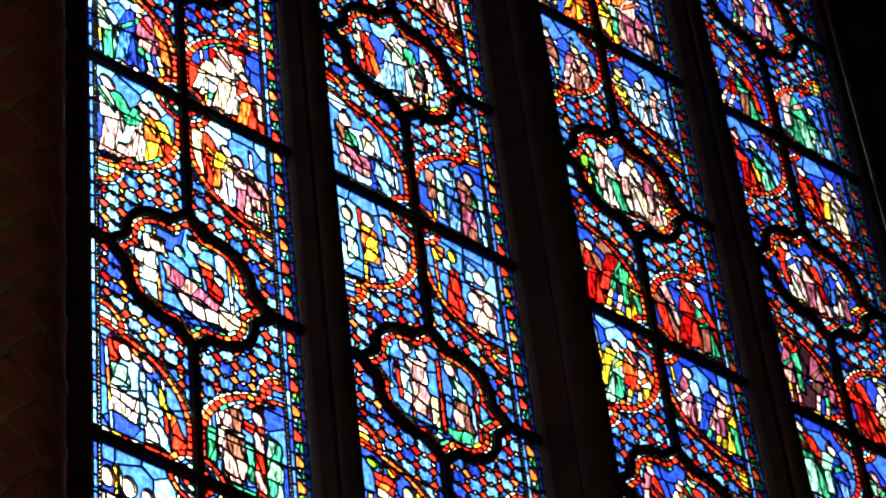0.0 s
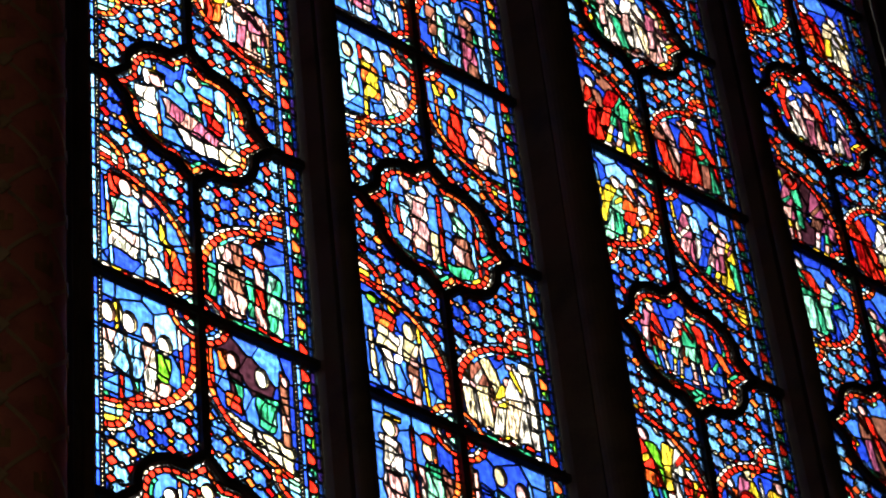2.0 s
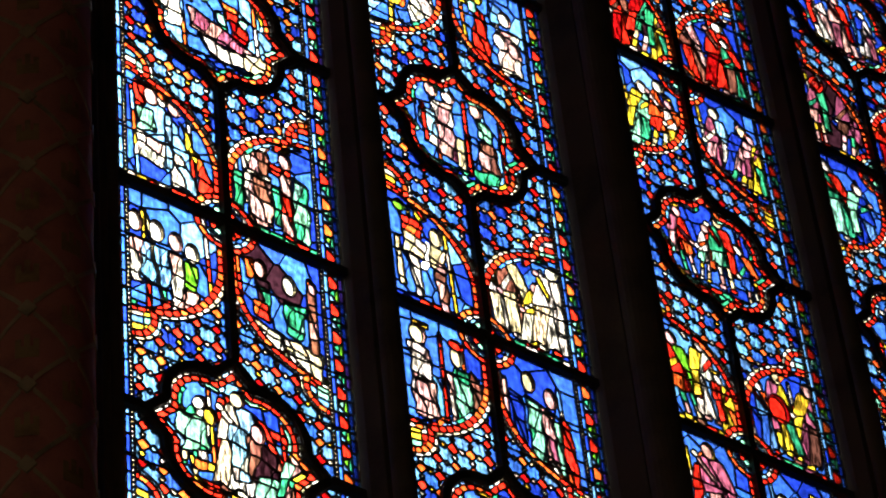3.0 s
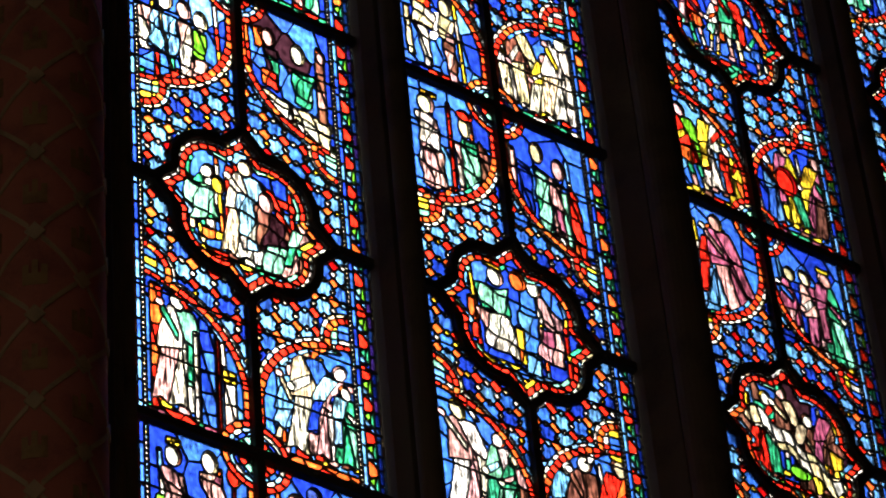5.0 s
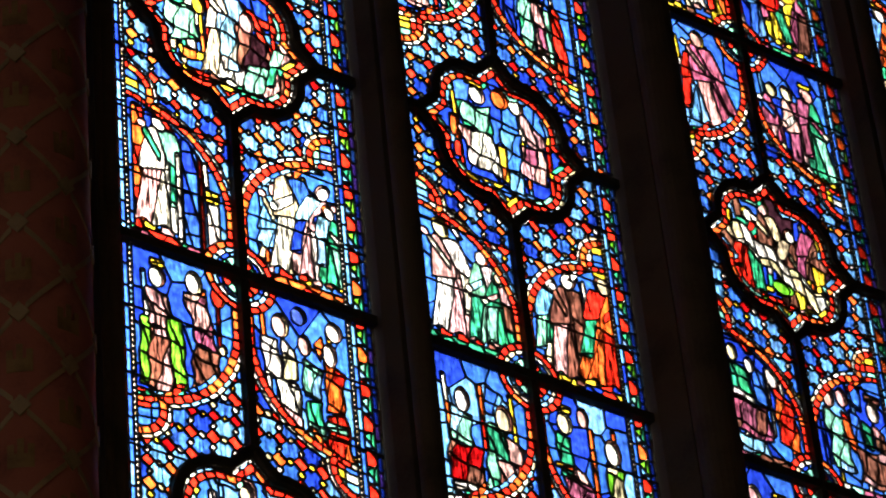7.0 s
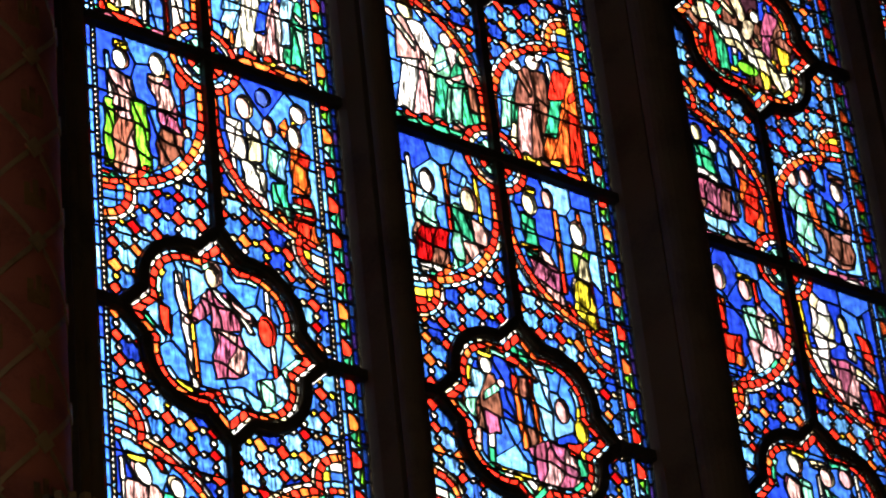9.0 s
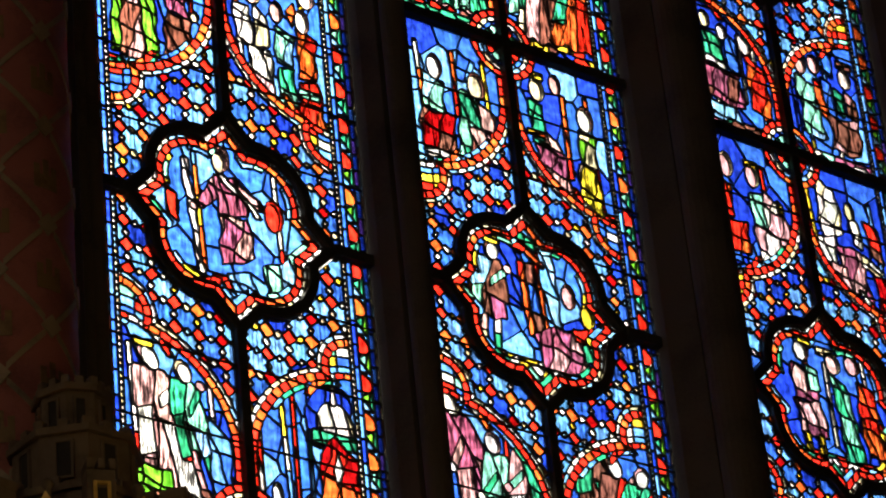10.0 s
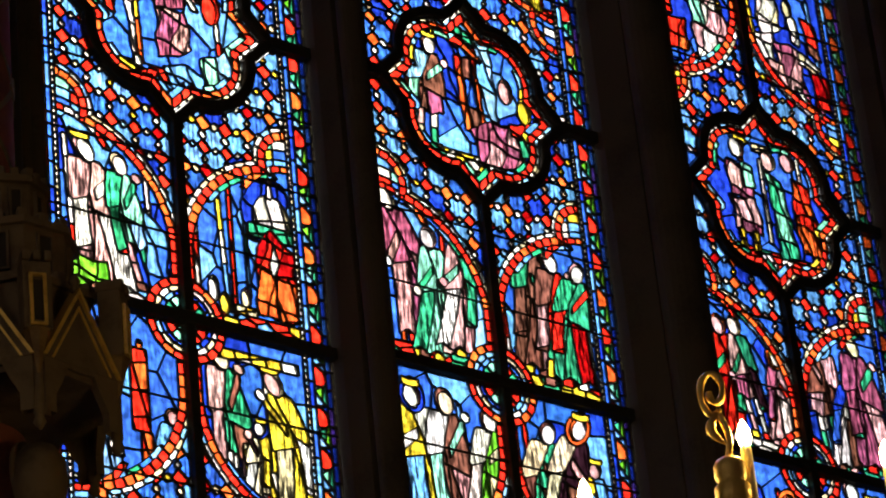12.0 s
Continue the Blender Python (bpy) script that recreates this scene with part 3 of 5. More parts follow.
class Bag:
    """Collects corners and faces for one mesh."""

    def __init__(self):
        self.v, self.f, self.c = [], [], []

    def glass(self, poly, tris, tint):
        for y, flip in ((-0.0015, False), (0.0015, True)):
            b = len(self.v)
            self.v += [(px, y, pz) for px, pz in poly]
            self.f += [tuple(b + i for i in (t[::-1] if flip else t)) for t in tris]
            self.c += [tint] * len(tris)

    def mesh(self, name, mat):
        me = mesh_from(name, self.v, self.f, mat)
        if self.c:
            layer = me.attributes.new("tint", "FLOAT_COLOR", "FACE")
            layer.data.foreach_set("color", np.array(self.c, np.float32).ravel())
        return me


def ribbon_path(points, half, y0, y1):
    """An iron band along a closed line of (x, z) points."""
    bm = bmesh.new()
    n = len(points)
    rows = []
    for i, (px, pz) in enumerate(points):
        (ax, az), (cx, cz) = points[i - 1], points[(i + 1) % n]
        tx, tz = cx - ax, cz - az
        l = math.hypot(tx, tz)
        nx, nz = -tz / l, tx / l
        rows.append([bm.verts.new((px + s * nx, y, pz + s * nz)) for s, y in ((half, y1), (half, y0 + 0.004), (half - 0.005, y0), (-half + 0.005, y0), (-half, y0 + 0.004), (-half, y1))])
    for i in range(n):
        a, b = rows[i], rows[(i + 1) % n]
        for k in range(6):
            bm.faces.new((a[k], a[(k + 1) % 6], b[(k + 1) % 6], b[k]))
    return bm


def build_light(light):
    cx = AXES[light]
    thing = tagged(new("window_%d" % (light + 1)), "tall narrow stained glass light in blue, red and white", "stained glass", "lights of the window", "structure")
    levels = bars_of(light)
    pieces = []
    for level in range(6):
        art, mid = draw_cell(light, level, BAY_SHIFTS[level] + SHIFTS.get((light, level), 0.0))
        ztop = levels[level]
        sx, sz = 2 * HALF / art.nx, (levels[level] - levels[level + 1]) / art.nz
        came = Bag()
        for n, loop in outlines(art.lab):
            size = area(loop)
            if size < 6:
                continue
            width = art.lead[n] / sx
            ring = inset(loop, min(width, 0.22 * math.sqrt(size)))
            poly = [(cx - HALF + px * sx, ztop - pz * sz) for px, pz in loop]
            hole = [(cx - HALF + px * sx, ztop - pz * sz) for px, pz in ring]
            m, b = len(poly), len(came.v)
            came.v += [(px, -0.0062, pz) for px, pz in poly] + [(px, -0.0045, pz) for px, pz in hole] + [(px, 0.0045, pz) for px, pz in hole] + [(px, 0.0062, pz) for px, pz in poly]
            for i in range(m):
                j = (i + 1) % m
                for r in (0, 1, 2):
                    came.f.append((b + r * m + i, b + r * m + j, b + (r + 1) * m + j, b + (r + 1) * m + i))
            tris = tessellate_polygon([[Vector((px, pz, 0)) for px, pz in poly]])
            pieces.append((size, ztop - loop[0][1] * sz, poly, tris, art.tint[n]))
        part_mesh("lead_came", came.mesh("lead_came", LEAD), thing, "dark lead strips between the pieces")
        zm = ztop - mid
        # iron frame of the medallion
        ring = []
        for i in range(160):
            a = 2 * math.pi * i / 160
            ca, sa = math.cos(a), math.sin(a)
            lo, hi = 0.1, 0.6
            for _ in range(22):
                r = (lo + hi) / 2
                lo, hi = (r, hi) if float(medallion_edge(np.array(r * ca), np.array(r * sa))) < 0.018 else (lo, r)
            ring.append((cx + lo * ca, zm + lo * sa))
        part("medallion_frame", ribbon_path(ring, 0.0185, -0.024, 0.010), IRON, thing, "black iron frame with pointed lobes")
        for x0, x1, z0, z1, y0 in ((cx - HALF - 0.006, cx - 0.374, zm - 0.020, zm + 0.020, -0.026), (cx + 0.374, cx + HALF + 0.006, zm - 0.020, zm + 0.020, -0.026),
                                   (cx - 0.017, cx + 0.017, zm + 0.385, ztop - 0.02, -0.026), (cx - 0.017, cx + 0.017, levels[level + 1] + 0.02, zm - 0.385, -0.026)):
            bm = bmesh.new()
            box(bm, x0, x1, y0, 0.010, z0, z1, 0.004)
            part("iron_bar", bm, IRON, thing)
        for v in (0.27, 0.53, 0.79):
            for z in (ztop - v, levels[level + 1] + v):
                bm = bmesh.new()
                tube(bm, [(cx - HALF + 0.006, -0.010, z), (cx + HALF - 0.010, -0.010, z)], 0.0047, 6)
                part("saddle_bar", bm, IRON, thing)
    for z in levels:
        bm = bmesh.new()
        box(bm, cx - HALF - 0.006, cx + HALF + 0.006, -0.028, 0.012, z - 0.019, z + 0.019, 0.005)
        part("cross_bar", bm, IRON, thing, "thick black iron cross bar")
    low, top = STRETCH[light]
    pieces.sort(key=lambda q: -q[0] if low < q[1] < top else 0)
    rest = Bag()
    for i, (size, z, poly, tris, tint) in enumerate(pieces):
        if i < 300:
            one = Bag()
            one.glass(poly, tris, tint)
            part_mesh("pane", one.mesh("pane", GLASS), thing)
        else:
            rest.glass(poly, tris, tint)
    tagged(part_mesh("small_panes", rest.mesh("small_panes", GLASS), thing), "many small pieces of coloured glass", "", "", "stuff")
    print("light", light, len(pieces), "pieces")


OUT_OF_SIGHT = ((0, 0), (1, 0), (3, 4), (3, 5))
BAR_SHIFTS = {(0, 3): 0.006, (0, 5): -0.026, (1, 2): -0.005, (1, 3): -0.003, (1, 4): 0.006, (1, 5): 0.024, (2, 2): -0.004, (2, 3): -0.010, (2, 4): -0.025}


def bars_of(light):
    return [z + BAR_SHIFTS.get((light, n), 0.0) for n, z in enumerate(LEVELS)]


BAY_SHIFTS = (0.0, 0.015, -0.008, 0.020, 0.012, 0.0)
SHIFTS = {(0, 2): 0.008, (0, 3): 0.001, (0, 4): 0.009, (1, 2): -0.009, (1, 3): -0.015, (1, 4): -0.016, (2, 3): 0.015, (2, 4): 0.013}
STRETCH = ((5.3, 9.5), (5.5, 10.0), (6.0, 10.5), (12.0, 16.0))

SPECS.update({
    # (light, bay, field): fields 0 and 1 hang under the upper bar, 2 and 3 stand on the lower one, 4 is the medallion
    (0, 1, 2): "BUL/BUR/0.2,TG,WS,0.8 0.5,BU,GT,0.9 0.8,MP,RO,0.95",
    (0, 1, 3): "RDB/OWB/0.3,WS,WC,0.8 0.55,WC,PW,1.0 0.8,RO,WP,0.7",
    (0, 2, 0): "LUB/GBR/0.2,WP,GT,0.95 0.45,PW,TG,0.85 0.75,OY,YR,0.8",
    (0, 2, 1): "ULS/MPW/0.2,RO,YC,0.9 0.42,WS,YO,0.8 0.66,PM,PW,0.75 0.85,MP,NP,0.7",
    (0, 2, 2): "BUL/WYR/pT,0.7,0.12:0.72;0.32:0.72;0.34:0.5;0.12:0.48 pPW,0.9,0.12:0.48;0.45:0.42;0.42:0.18;0.10:0.2 pSW,0.9,0.45:0.42;0.62:0.36;0.85:0.02;0.50:0.05 b0.48,0.2,0.08,0.55,S pYO,0.5,0.6:0.74;0.75:0.55;0.9:0.2;0.72:0.4 pOR,0.4,0.78:0.5;0.98:0.22;0.98:0.05;0.8:0.1 pRD,0.3,0.1:0.98;0.3:0.98;0.2:0.75;0.1:0.7 o0.30,0.78,0.18,0.19,NP o0.56,0.76,0.16,0.18,NC o0.42,0.80,0.12,0.15,W",
    (0, 2, 3): "BUB/YRG/pG,0.8,0.05:0.5;0.16:0.5;0.16:0.1;0.05:0.1 pW,0.7,0.16:0.78;0.30:0.80;0.28:0.2;0.18:0.2 pPN,1,0.26:0.82;0.48:0.80;0.50:0.05;0.22:0.05 pGT,0.8,0.50:0.5;0.64:0.5;0.66:0.1;0.52:0.1 pPR,0.9,0.60:0.72;0.74:0.72;0.72:0.0;0.60:0.0 pGT,0.9,0.76:0.68;0.94:0.62;0.92:0.02;0.74:0.06 pR,0.3,0.48:0.74;0.64:0.72;0.62:0.62;0.48:0.64 b0.35,0.52,0.3,0.05,W o0.42,0.80,0.16,0.18,WP o0.68,0.72,0.15,0.17,NP b0.44,0.96,0.18,0.05,Y b0.67,0.89,0.16,0.05,Y",
    (0, 2, 4): "UBL/UBB/pW,0.4,0.02:0.55;0.20:0.58;0.22:0.20;0.06:0.22 pW,0.3,0.10:0.78;0.30:0.80;0.30:0.58;0.10:0.58 pMP,0.9,0.26:0.52;0.44:0.48;0.86:0.28;0.74:0.18;0.30:0.28 pSW,0.4,0.34:0.26;0.74:0.18;0.80:0.06;0.46:0.04 pWC,0.5,0.74:0.24;0.98:0.36;0.96:0.08;0.76:0.04 pRO,0.5,0.56:0.78;0.70:0.74;0.74:0.56;0.60:0.58 pRD,0.8,0.64:0.58;0.80:0.54;0.80:0.36;0.66:0.38 pGT,0.5,0.52:0.62;0.60:0.6;0.62:0.42;0.54:0.44 pTS,0.4,0.72:0.74;0.82:0.62;0.78:0.52;0.72:0.6 o0.22,0.60,0.14,0.17,W b0.22,0.74,0.14,0.05,Y o0.56,0.80,0.13,0.17,WP b0.56,0.94,0.14,0.05,Y o0.42,0.66,0.1,0.15,T",
    (0, 3, 0): "UBL/RGB/pPW,0.9,0.0:0.62;0.14:0.6;0.14:0.2;0.0:0.2 pLS,0.9,0.14:0.62;0.42:0.60;0.44:0.25;0.12:0.22 pPW,0.9,0.44:0.62;0.58:0.60;0.62:0.0;0.46:0.02 pE,0.6,0.60:0.58;0.76:0.56;0.72:0.30;0.60:0.32 pPN,0.9,0.60:0.3;0.74:0.3;0.76:-0.02;0.58:0.0 b0.2,0.0,0.06,0.22,R b0.36,0.0,0.06,0.22,G o0.07,0.66,0.16,0.2,WP o0.30,0.64,0.17,0.2,W o0.51,0.62,0.16,0.18,NC o0.69,0.57,0.16,0.19,WP pC,0.2,0.16:0.9;0.19:0.9;0.36:0.1;0.33:0.1",
    (0, 3, 1): "BKU/EGR/pWC,0.4,0.14:0.30;0.50:0.26;0.52:0.0;0.30:0.02 pCW,0.4,0.52:0.26;0.96:0.22;0.96:-0.04;0.54:0.0 pOR,0.4,0.12:0.85;0.24:0.88;0.22:0.68;0.14:0.66 pGK,0.8,0.24:0.70;0.40:0.7;0.40:0.35;0.26:0.35 pRO,0.4,0.20:0.5;0.38:0.48;0.38:0.32;0.20:0.34 pTG,0.8,0.55:0.60;0.80:0.60;0.76:0.28;0.56:0.30 b0.88,0.2,0.10,0.6,NP o0.30,0.72,0.14,0.17,W o0.63,0.66,0.16,0.19,WP o0.90,0.76,0.10,0.12,N",
    (0, 3, 2): "LUB/GMR/b0.11,0.0,0.13,1.0,OR 0.32,WP,GT,1.0 b0.50,0.0,0.05,0.72,W b0.62,0.0,0.16,0.85,UB b0.84,0.02,0.12,0.42,W b0.84,0.40,0.14,0.10,Y b0.73,0.0,0.03,0.8,R",
    (0, 3, 3): "LUS/ORY/0.25,LS,CY,0.85 0.5,CW,WU,0.95 0.75,PW,BS,0.9 0.9,GT,WS,0.7",
    (0, 3, 4): "UBL/GYR/0.17,GT,GW,0.80 pGT,0.7,0.02:0.62;0.24:0.58;0.30:0.30;0.06:0.24 o0.30,0.56,0.10,0.17,YN pOY,0.2,0.12:0.22;0.36:0.18;0.36:0.10;0.12:0.12 pR,0.2,0.40:0.92;0.96:0.70;0.96:0.62;0.42:0.82 pRO,0.2,0.36:0.86;0.42:0.86;0.40:0.10;0.34:0.10 pRO,0.2,0.66:0.80;0.74:0.78;0.92:0.40;0.86:0.36 0.50,WC,WS,1.0 pWS,0.9,0.44:0.66;0.62:0.62;0.60:0.16;0.46:0.12 pNK,0.8,0.58:0.62;0.84:0.52;0.84:0.22;0.60:0.18 pGT,0.8,0.66:0.26;0.92:0.30;0.90:0.02;0.62:0.02 o0.68,0.56,0.12,0.20,NP 0.90,PN,GT,0.62",
    (0, 4, 0): "BUV/RGY/pE,0.6,0.06:0.55;0.16:0.55;0.18:0.05;0.04:0.05 pP,1,0.12:0.78;0.34:0.76;0.36:0.5;0.14:0.5 pNP,1,0.16:0.5;0.32:0.5;0.36:0.05;0.12:0.05 pE,0.8,0.32:0.6;0.46:0.62;0.50:0.1;0.36:0.1 pMP,1,0.50:0.84;0.70:0.84;0.82:0.45;0.60:0.48 pN,1,0.58:0.48;0.80:0.45;0.86:0.02;0.54:0.02 o0.24,0.80,0.16,0.16,W o0.60,0.84,0.16,0.17,W o0.84,0.80,0.14,0.16,RO b0.24,0.95,0.14,0.06,Y o0.86,0.45,0.09,0.08,W b0.83,0.5,0.03,0.3,R",
    (0, 4, 1): "LUB/GYW/pW,0.6,0.10:0.70;0.26:0.72;0.28:0.42;0.12:0.42 pWC,0.6,0.30:0.74;0.44:0.66;0.46:0.45;0.30:0.42 pPW,1,0.22:0.42;0.46:0.44;0.46:0.0;0.24:0.0 pTS,0.9,0.52:0.64;0.70:0.60;0.66:0.34;0.50:0.36 pTG,0.9,0.52:0.34;0.68:0.34;0.70:-0.05;0.50:-0.05 pOR,0.9,0.72:0.66;0.94:0.62;0.90:0.30;0.74:0.28 pRO,1,0.74:0.28;0.92:0.28;0.98:-0.1;0.70:-0.1 b0.82,0.16,0.22,0.06,T pRO,0.2,0.64:0.78;0.72:0.86;0.74:0.80;0.70:0.66 o0.30,0.74,0.17,0.18,W o0.54,0.66,0.13,0.16,W o0.50,0.88,0.17,0.14,W o0.80,0.64,0.14,0.18,WC o0.86,0.84,0.17,0.15,WC",
    (0, 4, 2): "LUB/ELW/0.30,PW,WP,0.98 0.66,TS,GR,0.86 pE,0.3,0.05:0.12;0.42:0.14;0.40:0.0;0.05:0.0 pLU,0.1,0.75:0.55;0.95:0.40;0.95:0.05;0.75:0.05",
    (0, 4, 3): "LUL/YRL/pB,0.2,0.52:0.95;0.95:0.95;0.95:0.55;0.52:0.55 o0.80,0.52,0.36,0.34,WC b0.80,0.56,0.46,0.09,G pW,0,0.77:0.84;0.83:0.84;0.81:0.98;0.79:0.98 pRD,0.5,0.62:0.05;0.99:0.05;0.99:0.50;0.80:0.62;0.62:0.50 pOR,0.3,0.62:0.05;0.80:0.05;0.80:0.34;0.62:0.38 pOR,0.3,0.81:0.05;0.99:0.05;0.99:0.34;0.81:0.34 pW,0.1,0.80:0.54;0.85:0.40;0.80:0.28;0.75:0.40 b0.40,0.0,0.045,0.92,RRO b0.06,0.0,0.05,0.62,RW b0.54,0.14,0.03,0.5,GL o0.20,0.06,0.10,0.17,WC o0.30,0.0,0.10,0.14,Y o0.50,0.06,0.09,0.14,W b0.50,0.02,0.2,0.06,YC",
    (0, 4, 4): "LLLU/LUR/pRD,0.6,-0.1:0.02;0.42:-0.02;0.48:-0.2;0.2:-0.2 pSL,0.5,0.47:0.06;0.62:0.10;0.76:0.06;0.70:-0.15;0.52:-0.15 pTS,0.7,0.70:0.16;0.95:0.34;1.05:0.2;0.92:-0.02;0.76:-0.02 pR,0.5,0.05:0.60;0.13:0.55;0.14:0.33;0.07:0.38 pW,0.2,0.17:0.84;0.225:0.84;0.30:0.0;0.26:0.0 pMP,0.9,0.40:0.76;0.46:0.70;0.33:0.47;0.25:0.48;0.28:0.56 pMM,1.0,0.40:0.78;0.58:0.78;0.63:0.52;0.44:0.47 pPM,1.0,0.44:0.47;0.63:0.52;0.68:0.22;0.41:0.10 pMP,0.9,0.57:0.78;0.72:0.66;0.76:0.58;0.62:0.60 pW,0.0,0.42:0.80;0.47:0.80;0.74:0.54;0.68:0.54 o0.82,0.47,0.13,0.24,RD o0.255,0.46,0.06,0.07,N o0.465,0.82,0.115,0.19,N o0.45,0.80,0.10,0.17,W",
    (0, 5, 0): "LUL/SWB/0.25,SL,WL,0.9 b0.62,0.35,0.16,0.5,OR b0.66,0.15,0.10,0.2,RO 0.85,LU,SL,0.6",
    (0, 5, 1): "LUB/GWY/0.25,GN,NP,0.95 d0.52,0.0,0.3,0.35,CYW 0.50,CW,KY,0.5 0.78,YC,YW,0.95 b0.5,0.92,0.9,0.06,YEW",
    (1, 1, 2): "LSB/WPY/pPN,0.8,0.06:0.7;0.2:0.7;0.2:0.45;0.08:0.45 pGT,0.7,0.2:0.66;0.36:0.6;0.38:0.42;0.2:0.44 pPM,0.9,0.1:0.44;0.52:0.38;0.54:0.14;0.1:0.16 pYC,0.5,0.42:0.66;0.6:0.6;0.56:0.42;0.44:0.44 pLS,0.9,0.58:0.52;0.82:0.42;0.9:0.0;0.58:0.04 o0.22,0.68,0.18,0.19,W o0.54,0.64,0.16,0.18,CY",
    (1, 1, 3): "UBL/WGR/pPN,0.7,0.14:0.66;0.28:0.66;0.3:0.3;0.16:0.26 pTW,0.5,0.3:0.6;0.4:0.6;0.4:0.1;0.3:0.1 pLU,0.9,0.44:0.6;0.62:0.56;0.6:0.02;0.42:0.02 pMN,0.9,0.62:0.74;0.82:0.68;0.84:0.0;0.62:0.0 pG,0.6,0.82:0.66;0.95:0.5;0.9:0.4;0.8:0.45 b0.93,0,0.08,0.6,S o0.48,0.64,0.16,0.18,S o0.80,0.72,0.16,0.18,WP",
    (1, 1, 4): "ULB/MDN/0.15,RO,RC,0.8 0.45,LS,WS,1.0 0.62,WL,TG,0.9 0.8,KN,GW,0.75",
    (1, 2, 0): "LSU/WSL/pTW,0.5,0.06:0.6;0.22:0.6;0.24:0.25;0.1:0.2 pOY,0.8,0.28:0.72;0.50:0.68;0.52:0.30;0.30:0.28 pPW,0.7,0.58:0.62;0.92:0.6;0.86:0.1;0.56:0.14 pGY,0.5,0.28:0.28;0.34:0.28;0.34:0.02;0.28:0.02 o0.12,0.66,0.15,0.18,W o0.4,0.7,0.17,0.19,WP o0.66,0.78,0.2,0.18,W o0.86,0.62,0.17,0.18,W",
    (1, 2, 1): "UBL/GER/pOY,0.4,0.1:0.9;0.3:0.92;0.32:0.72;0.12:0.7 pRO,0.8,0.34:0.74;0.48:0.7;0.50:0.1;0.22:0.14 pT,0.4,0.24:0.8;0.36:0.8;0.36:0.66;0.26:0.66 pWP,0.6,0.62:0.6;0.94:0.62;0.9:0.1;0.6:0.05 pLU,0.3,0.56:0.9;0.74:0.86;0.7:0.66;0.56:0.64 o0.76,0.66,0.18,0.18,W o0.66,0.36,0.2,0.2,W o0.84,0.32,0.16,0.2,P o0.40,0.78,0.13,0.16,Y",
    (1, 2, 2): "LUB/BYR/pOR,0.4,0.12:0.86;0.42:0.8;0.40:0.62;0.16:0.66 pCW,0.4,0.14:0.68;0.44:0.64;0.40:0.44;0.16:0.46 pW,0.4,0.18:0.46;0.32:0.46;0.36:0.05;0.26:0.05 pPC,0.6,0.48:0.66;0.68:0.62;0.66:0.38;0.46:0.4 pNP,0.9,0.50:0.38;0.66:0.36;0.66:-0.02;0.56:-0.02 pC,0.3,0.04:0.6;0.10:0.6;0.14:0.1;0.06:0.1 o0.58,0.64,0.17,0.19,CY o0.14,0.86,0.16,0.12,E o0.40,0.84,0.16,0.14,YC",
    (1, 2, 3): "BUB/GWR/0.2,WC,YC,0.8 0.42,NC,WC,0.9 0.62,YW,WY,0.75 0.85,WC,YW,0.95",
    (1, 2, 4): "ULB/GSB/pWS,0.5,0.10:0.58;0.26:0.58;0.28:0.16;0.14:0.18 pR,0.3,0.12:0.66;0.16:0.66;0.18:0.2;0.14:0.2 pPW,0.8,0.24:0.78;0.44:0.76;0.44:0.48;0.26:0.46 pPM,0.9,0.26:0.46;0.44:0.48;0.44:0.08;0.28:0.10 pWC,0.7,0.44:0.4;0.52:0.4;0.52:0.02;0.44:0.05 b0.56,0.0,0.04,0.9,R pU,0.2,0.58:0.5;0.66:0.5;0.68:0.05;0.6:0.05 pT,0.6,0.66:0.76;0.82:0.7;0.82:0.5;0.68:0.52 pPN,0.9,0.68:0.5;0.82:0.5;0.86:0.14;0.66:0.12 pG,0.5,0.6:0.12;0.86:0.14;0.84:-0.02;0.6:0 b0.91,0.0,0.04,0.8,R o0.25,0.78,0.13,0.18,W o0.41,0.78,0.13,0.18,WP o0.68,0.76,0.13,0.18,W",
    (1, 3, 0): "UBL/YGR/pPW,0.9,0.08:0.76;0.34:0.74;0.36:0.42;0.10:0.42 pPW,1,0.08:0.42;0.36:0.42;0.38:0.08;0.10:0.08 b0.48,0.0,0.05,0.95,R pGT,0.9,0.60:0.66;0.82:0.66;0.80:0.05;0.60:0.08 pN,0.9,0.82:0.7;0.94:0.6;0.92:0.08;0.82:0.08 pPW,0.8,0.52:0.6;0.60:0.6;0.60:0.1;0.54:0.1 o0.21,0.76,0.20,0.19,W b0.25,0.93,0.2,0.05,Y o0.67,0.68,0.15,0.2,WP o0.68,0.84,0.2,0.1,R",
    (1, 3, 1): "BUV/GBL/pBU,0.2,0.14:0.7;0.30:0.66;0.30:0.1;0.18:0.15 pTG,0.8,0.34:0.68;0.52:0.66;0.5:-0.02;0.36:0.02 pMP,1,0.52:0.66;0.66:0.6;0.72:-0.05;0.54:-0.02 pT,0.7,0.66:0.55;0.74:0.55;0.74:0.0;0.68:0.0 pOR,0.9,0.75:0.64;0.88:0.56;0.92:-0.1;0.76:-0.08 b0.08,0.1,0.06,0.7,WP o0.40,0.74,0.16,0.2,W o0.66,0.66,0.16,0.2,WC",
    (1, 3, 2): "LUS/WTG/0.25,PW,WP,1.0 0.65,TG,SW,0.8 0.85,GT,PN,0.7",
    (1, 3, 3): "LUB/RYB/0.25,GT,LT,0.85 0.5,NP,NP,1.0 0.8,OR,RG,0.95",
